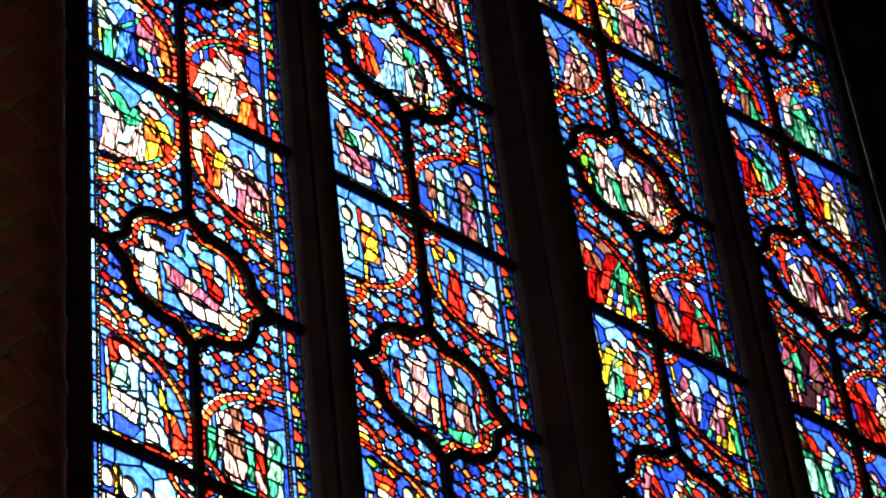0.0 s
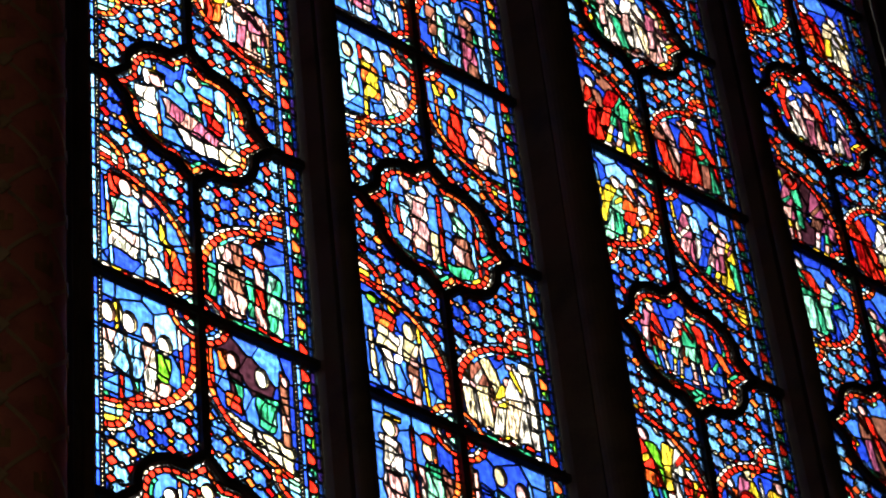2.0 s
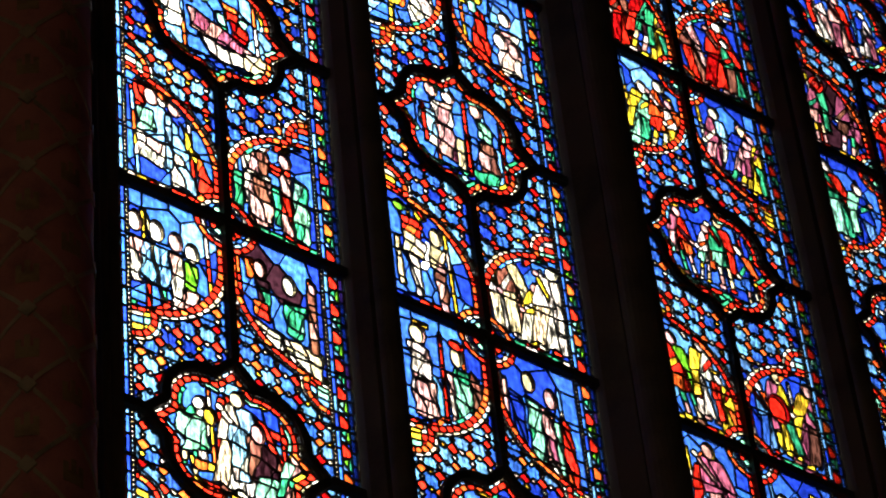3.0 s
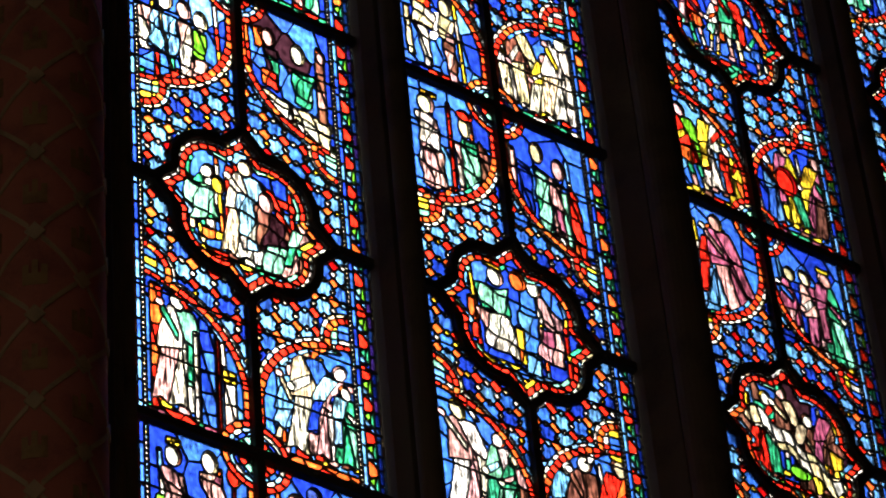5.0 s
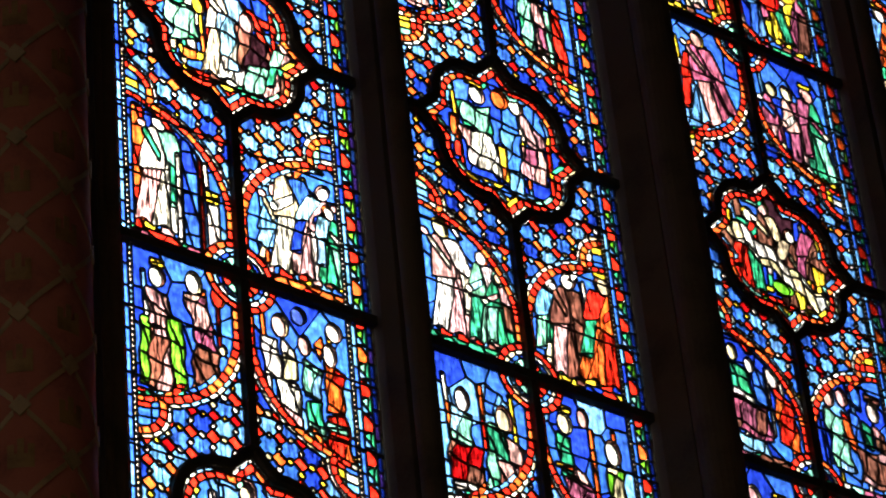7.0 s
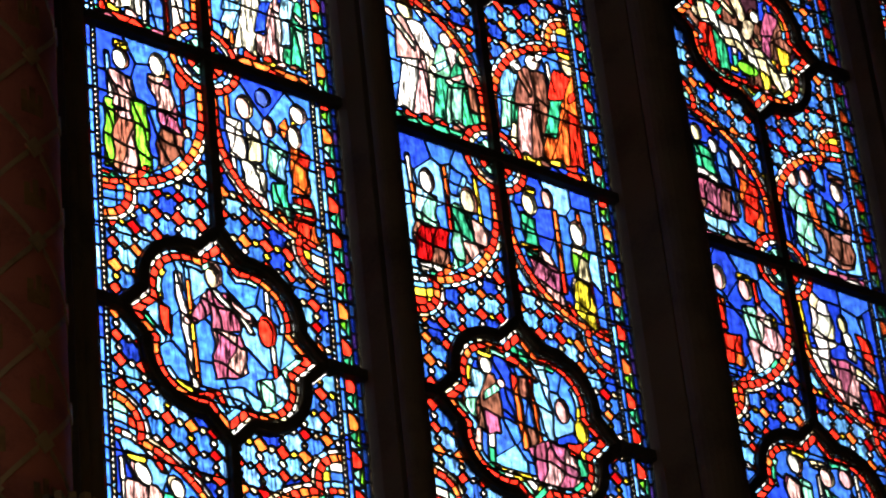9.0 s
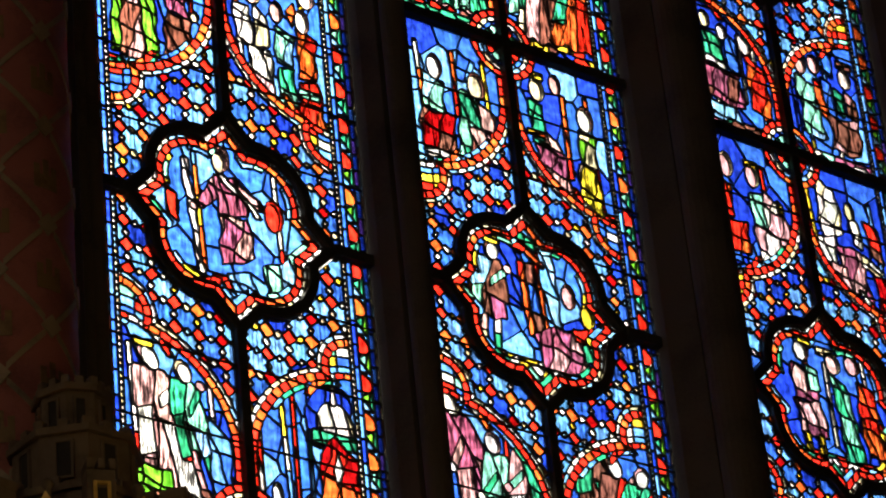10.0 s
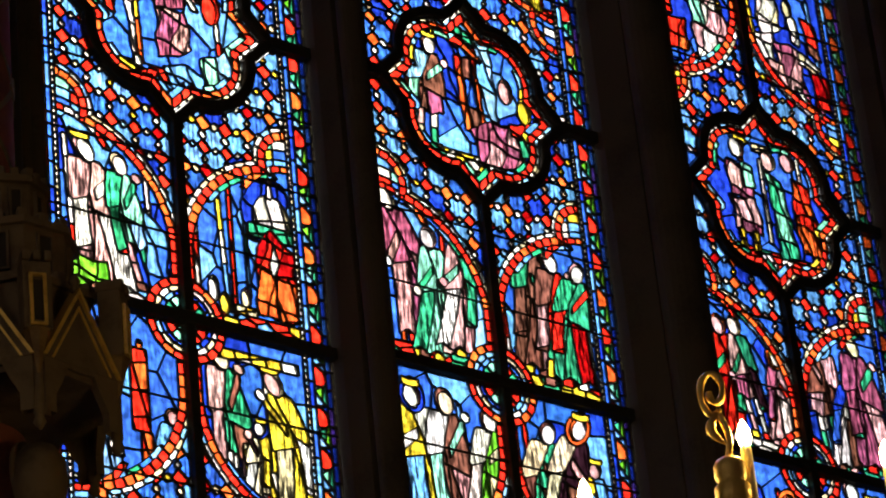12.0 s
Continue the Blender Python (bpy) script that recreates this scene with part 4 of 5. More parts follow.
    (1, 3, 4): "BUB/YUL/pGT,0.8,0.14:0.70;0.42:0.74;0.44:0.46;0.18:0.46 pPW,0.9,0.14:0.46;0.44:0.46;0.50:0.08;0.20:0.12 pRO,0.3,0.06:0.55;0.12:0.55;0.14:0.15;0.08:0.15 pLU,0.5,0.50:0.58;0.68:0.58;0.66:0.20;0.54:0.20 pPW,0.9,0.70:0.84;0.90:0.66;0.88:0.50;0.68:0.52 pPM,1,0.68:0.5;0.88:0.5;0.88:0.16;0.66:0.2 pR,0.1,0.90:0.6;0.94:0.6;0.94:0.0;0.90:0.0 pOY,0.3,0.46:0.4;0.53:0.4;0.54:0.06;0.48:0.06 pL,0.2,0.54:0.2;0.66:0.2;0.66:0;0.54:0 o0.33,0.74,0.14,0.18,W b0.34,0.92,0.14,0.06,Y o0.53,0.78,0.15,0.19,OR o0.67,0.78,0.13,0.18,W",
    (1, 4, 0): "LUB/WYS/pLU,0.1,0.54:0.92;0.72:0.86;0.66:0.68;0.52:0.7 pTS,0.8,0.12:0.66;0.36:0.64;0.34:0.40;0.10:0.40 pND,1,0.08:0.40;0.44:0.38;0.42:0.08;0.06:0.10 pGT,0.9,0.52:0.62;0.72:0.60;0.74:0.12;0.46:0.10 pPN,1,0.62:0.36;0.82:0.34;0.8:0.02;0.56:0.0 pPW,0.8,0.72:0.56;0.9:0.5;0.86:0.36;0.74:0.36 b0.48,0.4,0.05,0.5,RO pW,0.4,0.08:0.1;0.42:0.08;0.4:-0.05;0.08:-0.05 o0.27,0.64,0.16,0.19,WP o0.72,0.58,0.19,0.21,W",
    (1, 4, 1): "UBL/YRW/pTG,0.8,0.14:0.74;0.30:0.72;0.30:0.42;0.16:0.40 pPM,1,0.16:0.40;0.50:0.36;0.56:-0.05;0.30:-0.05 pMP,0.9,0.3:0.52;0.45:0.47;0.5:0.35;0.3:0.4 b0.2,0.46,0.2,0.04,YO b0.55,0.2,0.05,0.65,OR pEC,0.9,0.68:0.62;0.90:0.6;0.86:0.34;0.68:0.34 pCY,1,0.66:0.34;0.86:0.34;0.88:-0.1;0.62:-0.1 o0.26,0.74,0.17,0.18,W b0.24,0.91,0.22,0.06,Y o0.48,0.84,0.13,0.16,WC o0.79,0.62,0.18,0.2,WC",
    (1, 4, 2): "LUS/YGR/0.2,MP,PM,1.0 0.42,TG,GT,0.9 0.68,PW,TG,0.95",
    (1, 4, 3): "LUB/RGY/0.3,NP,GN,1.0 0.55,RN,NP,0.95 0.8,GD,RG,0.9",
    (1, 4, 4): "LUB/YNW/pB,0.4,0.0:0.8;0.45:0.95;0.45:0.4;0.0:0.4 0.16,NM,TS,0.92 pLS,0.2,0.58:1.0;0.70:1.0;0.72:0.35;0.60:0.30 pOR,0.2,0.40:0.80;0.45:0.80;0.49:0.22;0.44:0.22 pNU,0.8,0.46:0.80;0.53:0.80;0.57:0.22;0.50:0.22 pRO,0.1,0.54:0.85;0.57:0.85;0.61:0.24;0.58:0.24 pRO,0.1,0.30:1.02;0.62:0.86;0.62:0.80;0.28:0.95 pGT,0.4,0.40:1.06;0.55:1.0;0.58:0.93;0.38:0.98 pMP,0.9,0.48:0.24;0.66:0.34;0.90:0.16;0.86:-0.02;0.56:-0.02 pPM,0.9,0.66:0.36;0.84:0.34;0.88:0.16;0.74:0.2 o0.80,0.52,0.11,0.2,NP o0.94,0.40,0.11,0.2,YC pR,0.4,0.80:0.36;0.98:0.42;0.98:0.30;0.82:0.28 pG,0.4,0.86:0.26;1.02:0.30;1.0:0.14;0.88:0.12",
    (1, 5, 0): "LUB/BRG/0.25,YL,WC,0.95 0.55,NP,TW,1.0 0.8,EC,CW,0.9",
    (1, 5, 1): "LUB/YCG/0.3,GN,NC,0.9 0.55,KN,PC,0.95 b0.82,0.3,0.3,0.14,YC 0.85,YC,SL,0.7",
    (2, 1, 2): "BKN/YRG/0.3,RD,ND,0.9 0.6,GK,RD,0.95 0.85,YG,NG,0.8",
    (2, 1, 3): "BUV/GNR/0.3,NR,PN,0.9 0.65,RD,NR,0.95 0.85,GN,RD,0.7",
    (2, 1, 4): "BUL/PWR/0.15,GT,YE,0.8 b0.42,0.10,0.28,0.34,RO b0.50,0.05,0.10,0.25,W 0.62,WC,PW,0.95 0.84,PW,MP,0.85 0.32,WG,WP,0.98",
    (2, 2, 0): "BUL/YRB/0.3,TG,YB,0.9 0.6,OR,WB,0.95 0.85,WY,OR,0.7",
    (2, 2, 1): "BUB/YGB/0.3,MP,WS,0.95 0.6,PM,BU,0.9 0.85,YG,MP,0.8",
    (2, 2, 2): "LUB/RYO/0.3,RO,YE,0.95 0.6,WL,RY,0.9 0.85,YO,RO,0.7",
    (2, 2, 3): "BUB/RMG/0.25,LU,RO,0.8 0.8,MN,GY,0.95 0.55,YG,NM,0.9 o0.48,0.40,0.30,0.30,RD",
    (2, 2, 4): "BUB/RGT/0.2,RO,MP,0.85 0.42,WT,OR,0.8 0.62,GT,RG,0.9 0.84,BU,GO,0.8",
    (2, 3, 0): "BUL/LSR/0.3,LS,RW,0.9 0.65,MP,PM,0.95",
    (2, 3, 1): "BUB/GMR/0.25,MP,UB,0.9 0.55,PM,WM,0.95 0.8,GT,MG,0.9",
    (2, 3, 2): "BUB/MNG/pG,0.8,0.14:0.76;0.40:0.68;0.42:0.5;0.16:0.5 pW,0.4,0.12:0.52;0.4:0.5;0.4:0.44;0.12:0.46 pMN,1,0.1:0.44;0.56:0.42;0.6:0.14;0.14:0.16 pU,0.1,0.44:0.78;0.58:0.72;0.58:0.44;0.44:0.46 pRO,0.8,0.68:0.66;0.9:0.56;0.94:0.14;0.68:0.16 pTS,0.5,0.12:0.14;0.5:0.12;0.5:0.0;0.14:0.0 b0.62,0.2,0.03,0.6,W o0.22,0.76,0.13,0.15,WP o0.42,0.7,0.12,0.14,WP o0.70,0.64,0.17,0.19,W",
    (2, 3, 3): "BUL/TWM/pTS,0.8,0.16:0.64;0.4:0.6;0.46:0.14;0.2:0.12 pRO,0.6,0.38:0.66;0.5:0.62;0.56:0.3;0.44:0.36 pNP,0.9,0.54:0.36;0.94:0.4;0.9:0.08;0.54:0.08 pLU,0.4,0.5:0.7;0.64:0.66;0.64:0.36;0.54:0.4 pG,0.7,0.66:0.64;0.78:0.6;0.76:0.4;0.66:0.42 pNP,0.9,0.8:0.64;0.96:0.56;0.94:0.4;0.8:0.42 o0.26,0.66,0.15,0.17,NP o0.44,0.7,0.15,0.17,WP o0.84,0.66,0.16,0.18,WP b0.86,0.84,0.2,0.06,YN pU,0.2,0.5:0.98;0.7:0.95;0.7:0.72;0.52:0.75 b0.12,0.1,0.05,0.5,B",
    (2, 3, 4): "KBN/EYR/0.2,RG,GR,0.9 0.42,NK,CW,0.95 0.62,NY,CK,0.9 0.84,NY,NM,0.9 d0.5,0.24,0.95,0.22,WC o0.5,0.08,0.2,0.14,EY",
    (2, 4, 0): "BUB/BLW/pOR,0.7,0.1:0.68;0.22:0.66;0.22:0.4;0.1:0.4 pRO,0.9,0.1:0.4;0.36:0.38;0.36:0.12;0.1:0.14 pBU,0.3,0.1:0.14;0.32:0.12;0.32:-0.05;0.1:-0.05 pTG,0.7,0.44:0.66;0.6:0.66;0.62:0.36;0.46:0.38 pPW,0.8,0.6:0.7;0.86:0.6;0.9:0.34;0.62:0.3 pPW,0.6,0.44:0.38;0.9:0.34;0.84:0.06;0.5:0.1 pY,0.2,0.78:0.66;0.86:0.62;0.86:0.52;0.8:0.54 o0.2,0.72,0.17,0.2,W o0.52,0.7,0.16,0.19,W b0.52,0.86,0.16,0.05,Y",
    (2, 4, 1): "BVB/BLM/pWC,0.4,0.2:0.98;0.42:0.9;0.46:0.55;0.16:0.5 pWT,0.5,0.1:0.5;0.34:0.52;0.3:0.3;0.12:0.3 pPM,0.7,0.34:0.48;0.64:0.44;0.7:0.05;0.4:0.1 pWC,0.4,0.62:0.44;0.9:0.36;0.86:0.28;0.62:0.34 pRD,0.8,0.78:0.3;0.98:0.28;0.98:0.02;0.78:0.02 pNR,0.7,0.74:0.72;0.92:0.7;0.94:0.42;0.78:0.46 pTW,0.5,0.56:0.74;0.68:0.7;0.68:0.48;0.58:0.5 pP,0.8,0.22:0.3;0.42:0.3;0.44:0.02;0.3:0.0 o0.58,0.7,0.12,0.15,W",
    (2, 4, 2): "BUB/WGY/0.2,RD,GR,0.95 0.5,PM,GK,0.9 0.8,PW,RM,0.7",
    (2, 4, 3): "BUB/GRB/0.3,NP,PN,0.9 0.5,WN,BU,0.8 0.75,MP,GM,1.0",
    (2, 4, 4): "BUB/WRG/pPM,0.8,0.16:0.72;0.36:0.70;0.38:0.42;0.18:0.42 pMP,1,0.16:0.42;0.40:0.42;0.42:0.14;0.18:0.14 pGT,0.8,0.3:0.74;0.4:0.7;0.4:0.52;0.3:0.52 b0.22,-0.02,0.06,0.18,Y b0.34,-0.02,0.06,0.18,Y pTG,0.9,0.52:0.7;0.64:0.66;0.70:0.34;0.54:0.4 pGT,1,0.54:0.4;0.70:0.34;0.72:0.02;0.56:0.0 pRO,0.8,0.76:0.74;0.90:0.66;0.92:0.42;0.74:0.42 pRO,1,0.74:0.4;0.92:0.42;0.96:0.1;0.76:0.08 b0.48,0.1,0.03,0.7,W b0.5,0.85,0.16,0.07,C o0.28,0.76,0.13,0.17,WP o0.56,0.72,0.13,0.17,NP o0.74,0.76,0.13,0.17,NP",
    (2, 5, 0): "BUB/RGW/0.3,WG,WC,0.9 0.65,PM,WC,0.9",
    (3, 0, 2): "BUB/RGB/0.3,RD,BU,0.9 0.65,GN,BR,0.9",
    (3, 0, 4): "BUV/PRM/0.3,PM,BU,0.9 0.7,MP,PW,0.9",
    (3, 1, 0): "BUB/YGR/0.3,RD,BY,0.9 0.65,GT,LB,0.9",
    (3, 1, 1): "BUV/YWC/0.3,RO,RD,0.9 0.65,WC,YC,0.9",
    (3, 1, 2): "BKB/YUB/0.3,MP,GP,0.9 0.7,MN,NM,0.95",
    (3, 1, 3): "BUB/RYB/0.3,RD,OR,0.9 0.65,WC,WP,0.95",
    (3, 1, 4): "BUB/PWM/0.25,WP,BR,0.9 0.5,PM,RD,0.85 0.78,WM,BU,0.8",
    (3, 2, 0): "BUB/YUG/0.3,GT,RY,0.9 0.65,BL,GT,0.9",
    (3, 2, 4): "BKN/MRN/0.3,NM,RD,0.9 0.7,MN,RN,0.9",
})


# ------------------------------------------------------------------ painted column beside the window
COL, COL_R, FACE = Vector((-0.942, -0.249)), 0.190, math.atan2(-0.844, -0.536)    # FACE: the side turned to the nave's middle


def on_column(angle, z, out=0.0):
    return (COL.x + (COL_R + out) * math.cos(angle), COL.y + (COL_R + out) * math.sin(angle), z)


def curved_patch(corners, out, back=-0.004):
    """A thin slab bent round the column over (angle, height) corners, drawn in strips between its first and last edge."""
    bm = bmesh.new()
    (a0, z0), (a1, z1), (a2, z2), (a3, z3) = corners
    rows = []
    for i in range(7):
        t = i / 6
        rows.append([bm.verts.new(on_column(a, z, o)) for a, z, o in (
            (a0 + (a3 - a0) * t, z0 + (z3 - z0) * t, back), (a0 + (a3 - a0) * t, z0 + (z3 - z0) * t, out),
            (a1 + (a2 - a1) * t, z1 + (z2 - z1) * t, out), (a1 + (a2 - a1) * t, z1 + (z2 - z1) * t, back))])
    for a, b in zip(rows, rows[1:]):
        for k in range(4):
            bm.faces.new((a[k], a[(k + 1) % 4], b[(k + 1) % 4], b[k]))
    bm.faces.new(rows[0][::-1])
    bm.faces.new(rows[-1])
    bmesh.ops.recalc_face_normals(bm, faces=bm.faces)
    return bm


def painted_column():
    thing = tagged(new("painted_column"), "round red painted column with a worn gilt lattice", "column", "", "structure")
    bm = bmesh.new()
    lathe(bm, [(COL_R + 0.05, 0.0), (COL_R + 0.05, 0.25), (COL_R, 0.32), (COL_R, 19.99)], (COL.x, COL.y, 0), 64)
    part("shaft", bm, RED_PAINT, thing, smooth=True)
    pitch, z0 = 0.322, 7.035
    dz, da = pitch / 2, math.pi / 4
    w = 0.011
    shared = {}
    for name, sgn in (("rising", 1), ("falling", -1)):
        bm = curved_patch([(0.10, sgn * (0.10 / da * dz) - w), (0.10, sgn * (0.10 / da * dz) + w),
                           (da - 0.10, sgn * (dz - 0.10 / da * dz) + w), (da - 0.10, sgn * (dz - 0.10 / da * dz) - w)], 0.0035)
        me = bpy.data.meshes.new("lattice_band")
        bm.to_mesh(me)
        bm.free()
        me.materials.append(GOLD_PAINT)
        shared[sgn] = me
    bm = curved_patch([(-0.165, 0.0), (0.0, 0.036), (0.165, 0.0), (0.0, -0.036)], 0.007)
    boss = bpy.data.meshes.new("boss")
    bm.to_mesh(boss)
    bm.free()
    boss.materials.append(GOLD_PAINT)
    # small castle, three towers on a wall
    bm = bmesh.new()
    for a, b, h0, h1 in ((-0.20, 0.20, -0.045, 0.0), (-0.20, -0.10, 0.0, 0.032), (-0.05, 0.05, 0.0, 0.050), (0.10, 0.20, 0.0, 0.032)):
        piece = curved_patch([(a, h0), (a, h1), (b, h1), (b, h0)], 0.002 + 0.0004 * h1 * 20)
        tmp = bpy.data.meshes.new("tmp")
        piece.to_mesh(tmp)
        piece.free()
        bm.from_mesh(tmp)
    castle = bpy.data.meshes.new("castle_mark")
    bm.to_mesh(castle)
    bm.free()
    castle.materials.append(DULL_GOLD)

    def put(name, me, angle, z):
        # the shared meshes are drawn round the column's axis, from angle 0
        ob = new(name, me)
        ob.parent = thing
        c, s = math.cos(angle), math.sin(angle)
        ob.matrix_basis = Matrix(((c, -s, 0, COL.x - c * COL.x + s * COL.y), (s, c, 0, COL.y - s * COL.x - c * COL.y), (0, 0, 1, z), (0, 0, 0, 1)))

    first = FACE - math.radians(6.7)
    for n in range(-3, 4):
        for row in range(-4, 23):
            a, z = first + n * da, z0 + row * pitch + (dz if n % 2 else 0.0) + 0.02
            put("boss", boss, a, z)
            put("lattice_band", shared[1], a, z)
            put("lattice_band", shared[-1], a, z)
            if n in (-2, -1, 0, 1) and row < 12:
                put("castle_mark", castle, a, z + dz)
    return thing


DULL_GOLD = plain("rubbed dark gilding", (0.09, 0.045, 0.02), (0.20, 0.12, 0.05), 0.6, 0.2, 14, 0.3)
painted_column()


def slender_shaft(x, y, r, mat, label):
    bm = bmesh.new()
    lathe(bm, [(r + 0.02, 0), (r + 0.02, 0.2), (r, 0.24), (r, 19.99)], (x, y, 0), 20)
    setting("colonnette", bm, mat, label, "colonnette", True)


slender_shaft(-0.705, -0.185, 0.020, STONE, "slender pale stone colonnette beside a red column")
slender_shaft(-0.655, -0.135, 0.032, SHADED_STONE, "slender dark stone colonnette beside the window")


# ------------------------------------------------------------------ stone canopy over the statue
CAN = (-0.915, -0.50)


def polygon(n, r, turn=0.0):
    return [(CAN[0] + r * math.cos(turn + 2 * math.pi * i / n), CAN[1] + r * math.sin(turn + 2 * math.pi * i / n)) for i in range(n)]


def placed(bm, angle, radius, z):
    """Turns a mesh drawn facing +x out to a side of the canopy."""
    bmesh.ops.transform(bm, matrix=Matrix.Translation((CAN[0], CAN[1], z)) @ Matrix.Rotation(angle, 4, "Z") @ Matrix.Translation((radius, 0, 0)), verts=bm.verts)
    return bm


def strip_gable(half, rise, width, depth):
    """Two sloping mouldings that meet in a point, in the plane x = 0."""
    bm = bmesh.new()
    for s in (-1, 1):
        pts = [(s * half, 0.0), (0, rise), (0, rise - width * 1.6), (s * (half - width), 0.0)]
        f = [bm.verts.new((depth, y, z)) for y, z in pts]
        b = [bm.verts.new((-depth, y, z)) for y, z in pts]
        bm.faces.new(f)
        bm.faces.new(b[::-1])
        for i in range(4):
            bm.faces.new((f[i], b[i], b[(i + 1) % 4], f[(i + 1) % 4]))
    return bm


def gable_wall(half, rise, drop, depth):
    """A pointed wall with a trefoil-headed opening in its lower part."""
    bm = bmesh.new()
    arch = []
    for i in range(13):
        a = math.pi * i / 12
        r = half * 0.72 * (1 - 0.16 * abs(math.sin(3 * a)))
        arch.append((-r * math.cos(a), -drop + 0.05 + r * 1.25 * math.sin(a)))
    inner = [(-half * 0.72, -drop)] + arch + [(half * 0.72, -drop)]
    outer = [(-half, -drop)]
    for i in range(13):
        t = i / 12
        outer.append((-half, -drop + (drop) * t * 4) if t < 0.25 else (half, drop * 0 - drop * (t - 0.75) * 4) if t > 0.75 else (-half + 2 * half * (t - 0.25) * 2, rise * (1 - abs((t - 0.5) * 4))))
    outer.append((half, -drop))
    for x, flip in ((depth, False), (-depth, True)):
        o, n = [bm.verts.new((x, y, z)) for y, z in outer], [bm.verts.new((x, y, z)) for y, z in inner]
        for i in range(len(o) - 1):
            q = (o[i], o[i + 1], n[i + 1], n[i])
            bm.faces.new(q[::-1] if flip else q)
    bm.verts.ensure_lookup_table()
    m = len(inner)
    for i in range(m - 1):
        bm.faces.new((bm.verts[m + i], bm.verts[m + i + 1], bm.verts[3 * m + i + 1], bm.verts[3 * m + i]))
        bm.faces.new((bm.verts[i], bm.verts[i + 1], bm.verts[2 * m + i + 1], bm.verts[2 * m + i]))
    return bm


def canopy():
    thing = tagged(new("statue_canopy"), "carved stone canopy with gables, turrets and gilt edges", "canopy")
    first, base = FACE + math.radians(12.5), 5.36
    tiers = ((6, 0.245, base - 0.03, base + 0.01, first), (6, 0.190, base + 0.01, 5.62, first), (8, 0.150, 5.62, 5.80, first), (8, 0.088, 5.80, 5.96, first + 0.39))
    for n, r, z0, z1, turn in tiers:
        bm = bmesh.new()
        prism(bm, polygon(n, r, turn), z0, z1)
        part("drum", bm, CARVED, thing)
        bm = bmesh.new()
        prism(bm, polygon(n, r + 0.014, turn), z1 - 0.012, z1 + 0.008)
        part("cornice", bm, CARVED, thing)
    for n, r, z, turn, size in ((6, 0.190, 5.628, first, 0.030), (8, 0.150, 5.808, first, 0.026), (8, 0.088, 5.968, first + 0.39, 0.020)):
        for i in range(n * 2):
            a = turn + math.pi / n * i
            bm = bmesh.new()
            box(bm, -0.012, 0.012, -size / 2, size / 2, 0, 0.026, 0.003)
            part("merlon", placed(bm, a, r * (1.0 if i % 2 == 0 else math.cos(math.pi / n)) - 0.006, z), CARVED, thing)
    for n, r, z, turn, w, h in ((8, 0.150, 5.665, first, 0.034, 0.10), (8, 0.088, 5.84, first + 0.39, 0.022, 0.085)):
        for i in range(n):
            a, rr = turn + math.pi / n + 2 * math.pi / n * i, r * math.cos(math.pi / n)
            bm = bmesh.new()
            # no opening is cut: a dark plate stands for the shade inside
            box(bm, -0.004, 0.003, -w / 2, w / 2, 0, h)
            win = part("turret_window", placed(bm, a, rr, z), SHADE, thing, "dark plate for the shade in a slit window, with a stone frame")
            bm = bmesh.new()
            for y0, y1, z0, z1 in ((-w / 2 - 0.006, -w / 2, 0, h), (w / 2, w / 2 + 0.006, 0, h), (-w / 2 - 0.006, w / 2 + 0.006, h, h + 0.007), (-w / 2 - 0.006, w / 2 + 0.006, -0.007, 0)):
                box(bm, -0.002, 0.008, y0, y1, z0, z1)
            part("window_frame", placed(bm, a, rr, z), CARVED, win)
    for i in range(6):
        a, rr = first + math.pi / 6 + math.pi / 3 * i, 0.245 * math.cos(math.pi / 6)
        part("gable", placed(gable_wall(0.112, 0.20, 0.15, 0.010), a, rr, base), CARVED, thing)
        part("gable_moulding", placed(strip_gable(0.120, 0.222, 0.011, 0.018), a, rr, base), EDGE_GILT, thing, "worn gilt moulding")
        part("inner_moulding", placed(strip_gable(0.092, 0.172, 0.007, 0.014), a, rr, base), EDGE_GILT, thing, "worn gilt moulding")
        bm = bmesh.new()
        lathe(bm, [(0.004, 0), (0.012, 0.012), (0.006, 0.024), (0.016, 0.036), (0.010, 0.05), (0.002, 0.056)], (0, 0, 0.21), 10)
        part("finial", placed(bm, a, rr, base), CARVED, thing, smooth=True)
        c = first + math.pi / 3 * i
        bm = bmesh.new()
        box(bm, -0.030, 0.026, -0.034, 0.034, 0.06, 0.25, 0.004)
        turret = part("corner_turret", placed(bm, c, 0.245, base), CARVED, thing)
        bm = bmesh.new()
        # dark plate in place of the slit's shaded depth
        box(bm, 0.020, 0.028, -0.012, 0.012, 0.085, 0.195)
        part("slit", placed(bm, c, 0.245, base), SHADE, turret)
        bm = bmesh.new()
        for y0, y1, z0, z1 in ((-0.020, -0.012, 0.075, 0.205), (0.012, 0.020, 0.075, 0.205), (-0.020, 0.020, 0.205, 0.212), (-0.020, 0.020, 0.068, 0.075)):
            box(bm, 0.022, 0.034, y0, y1, z0, z1)
        part("turret_frame", placed(bm, c, 0.245, base), EDGE_GILT, turret, "worn gilt frame")
        for s in (-1, 0, 1):
            bm = bmesh.new()
            box(bm, -0.034, 0.032, s * 0.026 - 0.008, s * 0.026 + 0.008, 0.25, 0.278, 0.002)
            part("turret_merlon", placed(bm, c, 0.245, base), CARVED, turret)
        bm = bmesh.new()
        lathe(bm, [(0.003, -0.06), (0.016, 0.0), (0.030, 0.055), (0.036, 0.062)], (0, 0, 0), 8)
        part("corbel", placed(bm, c, 0.245, base), DULL_GOLD, turret, "gilt pointed corbel")
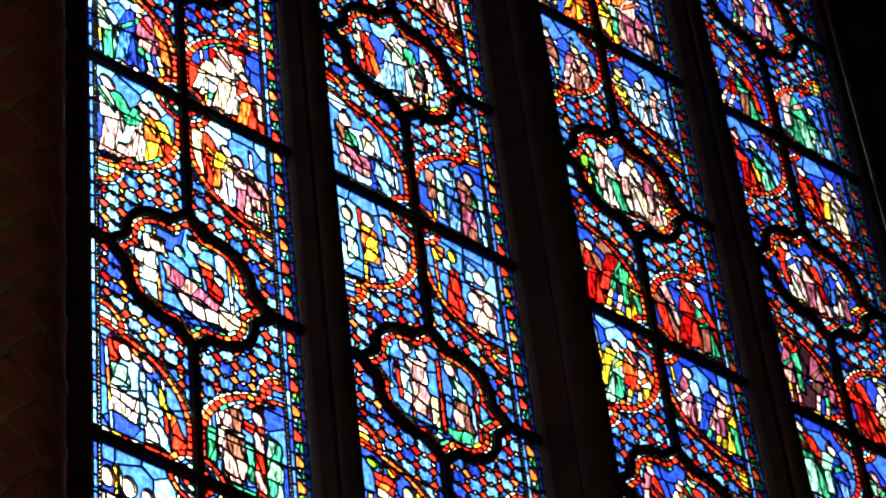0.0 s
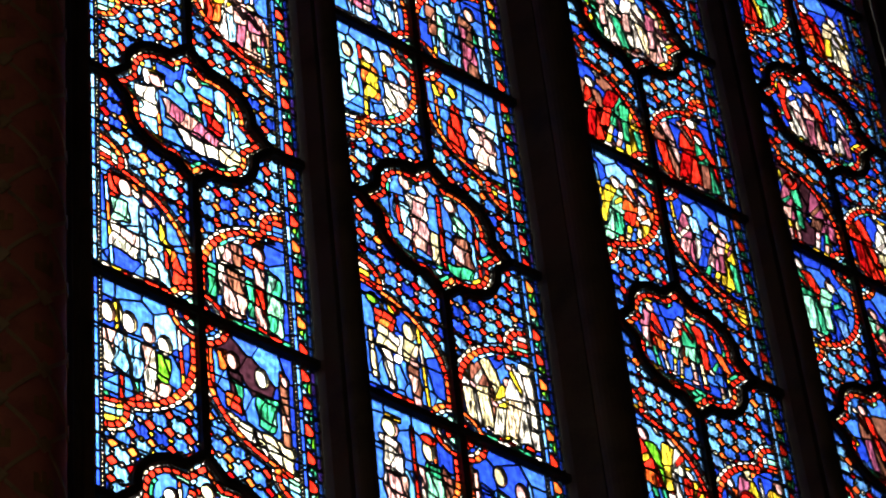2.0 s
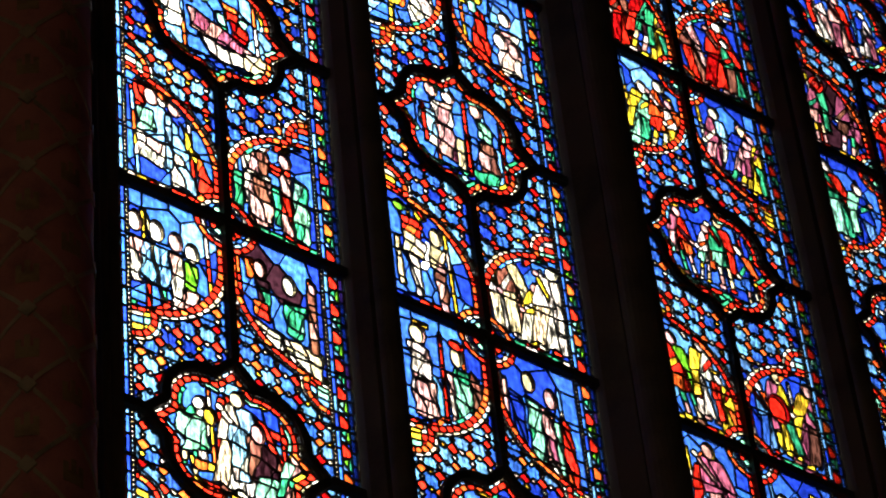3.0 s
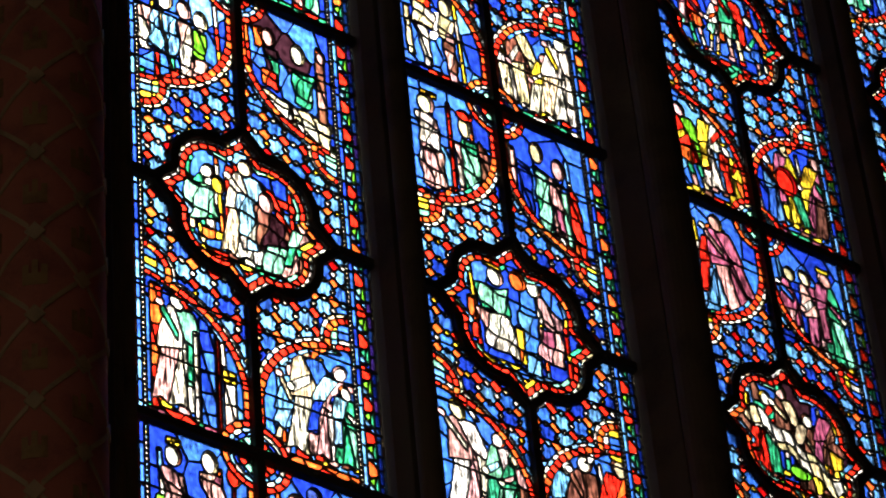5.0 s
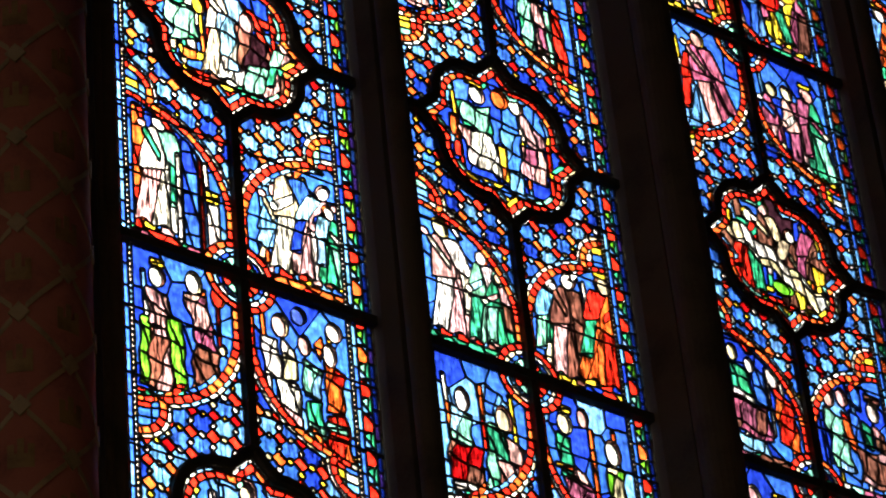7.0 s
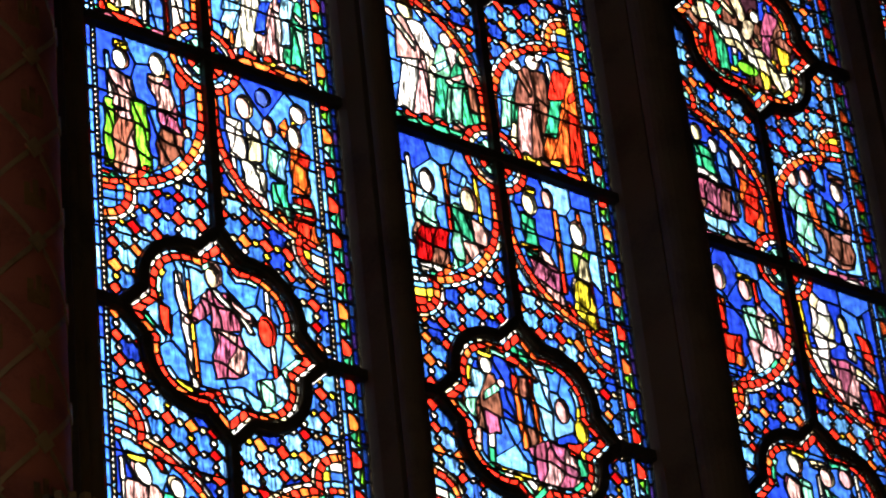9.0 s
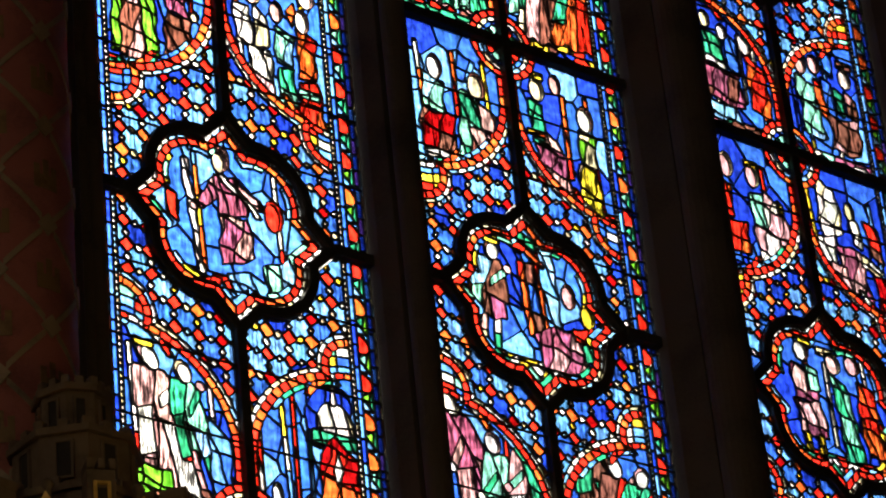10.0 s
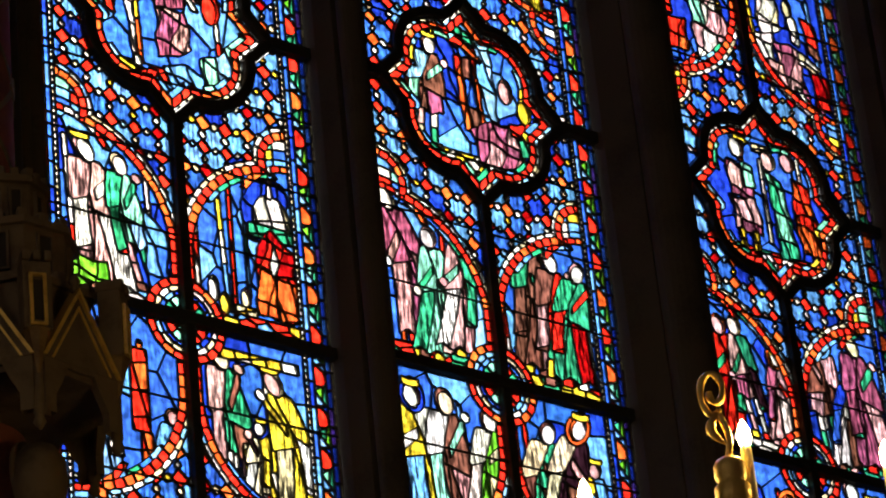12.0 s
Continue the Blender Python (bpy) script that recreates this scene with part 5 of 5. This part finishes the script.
        bm = bmesh.new()
        lathe(bm, [(0.004, -0.20), (0.016, -0.18), (0.010, -0.165), (0.016, -0.15), (0.012, 0.03)], (0, 0, 0), 10)
        part("pendant", placed(bm, c, 0.236, base), CARVED, thing, smooth=True)
    bm = bmesh.new()
    box(bm, CAN[0] - 0.10, CAN[0] + 0.06, CAN[1] + 0.05, COL.y - 0.05, 5.35, 5.56, 0.01)
    part("bracket", bm, CARVED, thing)
    return thing


CARVED = plain("dark carved limestone", (0.060, 0.041, 0.027), (0.14, 0.097, 0.063), 0.8, 0, 10, 0.6, 60)
EDGE_GILT = plain("worn edge gilding", (0.40, 0.23, 0.05), (0.80, 0.52, 0.14), 0.45, 0.3, 18, 0.4)
# near-black colour that stands for shade in the slits
SHADE = plain("painted slit shade", (0.015, 0.011, 0.009), (0.03, 0.024, 0.02), 0.9)
canopy().matrix_basis = Matrix.Translation((CAN[0] + 0.009, CAN[1] - 0.005, 0.025)) @ Matrix.Diagonal((1.10, 1.10, 1, 1)) @ Matrix.Translation((-CAN[0], -CAN[1], 0))


def statue():
    bm = bmesh.new()
    x, y = -0.86, -0.53
    lathe(bm, [(0.17, 3.72), (0.19, 3.80), (0.165, 4.2), (0.15, 4.6), (0.17, 4.85), (0.15, 4.98), (0.065, 5.03), (0.05, 5.06), (0.062, 5.10), (0.072, 5.15),
               (0.068, 5.21), (0.045, 5.25), (0.01, 5.265)], (x, y, 0), 28)
    for v in bm.verts:
        a = math.atan2(v.co.y - y, v.co.x - x)
        if v.co.z < 5.0:
            k = 1 + 0.07 * math.sin(9 * a + v.co.z * 2) + 0.03 * math.sin(17 * a)
            v.co.x, v.co.y = x + (v.co.x - x) * k, y + (v.co.y - y) * k * 0.8
    disc = bmesh.ops.create_cone(bm, cap_ends=True, segments=40, radius1=0.105, radius2=0.105, depth=0.014,
                                 matrix=Matrix.Translation((x + 0.01, y + 0.07, 5.19)) @ Matrix.Rotation(math.radians(35), 4, "Z") @ Matrix.Rotation(math.pi / 2, 4, "X"))
    tagged(part("statue", bm, CARVED, None, "", True), "draped stone statue with a disc behind its head", "statue")
    bm = bmesh.new()
    lathe(bm, [(0.03, 3.30), (0.10, 3.42), (0.14, 3.58), (0.21, 3.68), (0.21, 3.72)], (x, y, 0), 16)
    box(bm, x - 0.08, x + 0.04, y, COL.y - 0.05, 3.45, 3.70, 0.01)
    tagged(part("statue_bracket", bm, CARVED, None), "carved stone bracket under a statue on the column", "bracket")


statue()

# ------------------------------------------------------------------ candelabrum
STAND = (-0.50, -2.55)


def bulb_material():
    mat = bpy.data.materials.new("lit candle bulb")
    mat.use_nodes = True
    b = mat.node_tree.nodes["Principled BSDF"]
    b.inputs["Base Color"].default_value = (1, 0.9, 0.7, 1)
    b.inputs["Emission Color"].default_value = (1.0, 0.66, 0.20, 1)
    b.inputs["Emission Strength"].default_value = BULB_POWER
    return mat


BULB = bulb_material()


def candelabrum():
    thing = tagged(new("candelabrum"), "tall gilt candelabrum with lit candle bulbs and scrolls", "candelabrum")
    x, y = STAND
    bm = bmesh.new()
    lathe(bm, [(0.30, -0.016), (0.30, 0.05), (0.20, 0.09), (0.07, 0.2), (0.045, 0.35), (0.06, 0.5), (0.035, 0.6), (0.03, 1.6), (0.05, 1.7), (0.03, 1.8), (0.026, 3.6),
               (0.05, 3.7), (0.03, 3.8), (0.07, 3.92), (0.05, 4.0), (0.01, 4.02)], (x, y, 0), 28)
    part("stem", bm, GILT, thing, smooth=True)
    bm = bmesh.new()
    n = 48
    tube(bm, [(x + 0.30 * math.cos(2 * math.pi * i / n), y + 0.30 * math.sin(2 * math.pi * i / n), 4.0) for i in range(n + 1)], 0.014, 10)
    part("ring", bm, GILT, thing, smooth=True)
    for a in range(4):
        bm = bmesh.new()
        c, s = math.cos(math.pi / 2 * a + 0.4), math.sin(math.pi / 2 * a + 0.4)
        tube(bm, [(x + c * r, y + s * r, z) for r, z in ((0.03, 3.78), (0.12, 3.82), (0.22, 3.92), (0.30, 4.0))], 0.010, 8)
        part("arm", bm, GILT, thing, smooth=True)
    for bx, by in ((-0.660, -2.800), (-0.767, -2.430), (-0.320, -2.860)):
        bm = bmesh.new()
        lathe(bm, [(0.012, 3.985), (0.030, 4.03), (0.034, 4.05), (0.012, 4.06)], (bx, by, 0), 16)
        part("drip_pan", bm, GILT, thing, smooth=True)
        bm = bmesh.new()
        lathe(bm, [(0.011, 4.055), (0.0115, 4.325), (0.0095, 4.337)], (bx, by, 0), 18)
        tube_ob = part("candle_tube", bm, IVORY, thing, "ivory candle tube", True)
        bm = bmesh.new()
        lathe(bm, [(0.007, 4.334), (0.0115, 4.342), (0.0140, 4.355), (0.0125, 4.369), (0.007, 4.384), (0.0015, 4.393)], (bx, by, 0), 18)
        part("bulb", bm, BULB, tube_ob, "glowing flame-shaped bulb", True)
    # turned post with a scroll like a crook
    px, py = -0.713, -2.800
    bm = bmesh.new()
    lathe(bm, [(0.020, 3.98), (0.034, 4.02), (0.026, 4.08), (0.040, 4.13), (0.042, 4.17), (0.030, 4.195), (0.036, 4.205), (0.036, 4.235), (0.027, 4.245), (0.032, 4.255),
               (0.032, 4.282), (0.026, 4.292), (0.012, 4.30)], (px, py, 0), 24)
    part("post", bm, GILT, thing, smooth=True)
    right, up = Vector((0.70, -0.71, 0)).normalized(), Vector((0, 0, 1))
    path, thick = [], []
    for i in range(14):
        t = i / 13
        q = Vector((px, py, 4.295 + 0.105 * t)) + right * (0.012 * math.sin(t * 3.0) - 0.010 * t)
        path.append(q)
        thick.append(0.0070)
    centre = path[-1] + up * 0.046 - right * 0.002
    for i in range(1, 30):
        a = -math.pi / 2 - 2 * math.pi * 1.25 * i / 29
        r = 0.031 * (1 - 0.70 * i / 29)
        path.append(centre + right * r * math.cos(a) + up * 1.8 * r * math.sin(a))
        thick.append(0.0070 + 0.0012 * math.sin(i))
    bm = bmesh.new()
    tube(bm, path, thick, 10)
    part("scroll", bm, GILT, thing, "gilt scroll like a crook", True)
    bm = bmesh.new()
    leaf = [Vector((px, py, 4.33)) - right * (0.026 * math.sin(math.pi * i / 12)) + up * (0.075 * i / 12) for i in range(13)]
    tube(bm, leaf, [0.003 + 0.007 * math.sin(math.pi * i / 12) for i in range(13)], 8)
    part("scroll_leaf", bm, GILT, thing, "", True)
    return thing


candelabrum().location.z = 0.016
for light in range(4):
    build_light(light)
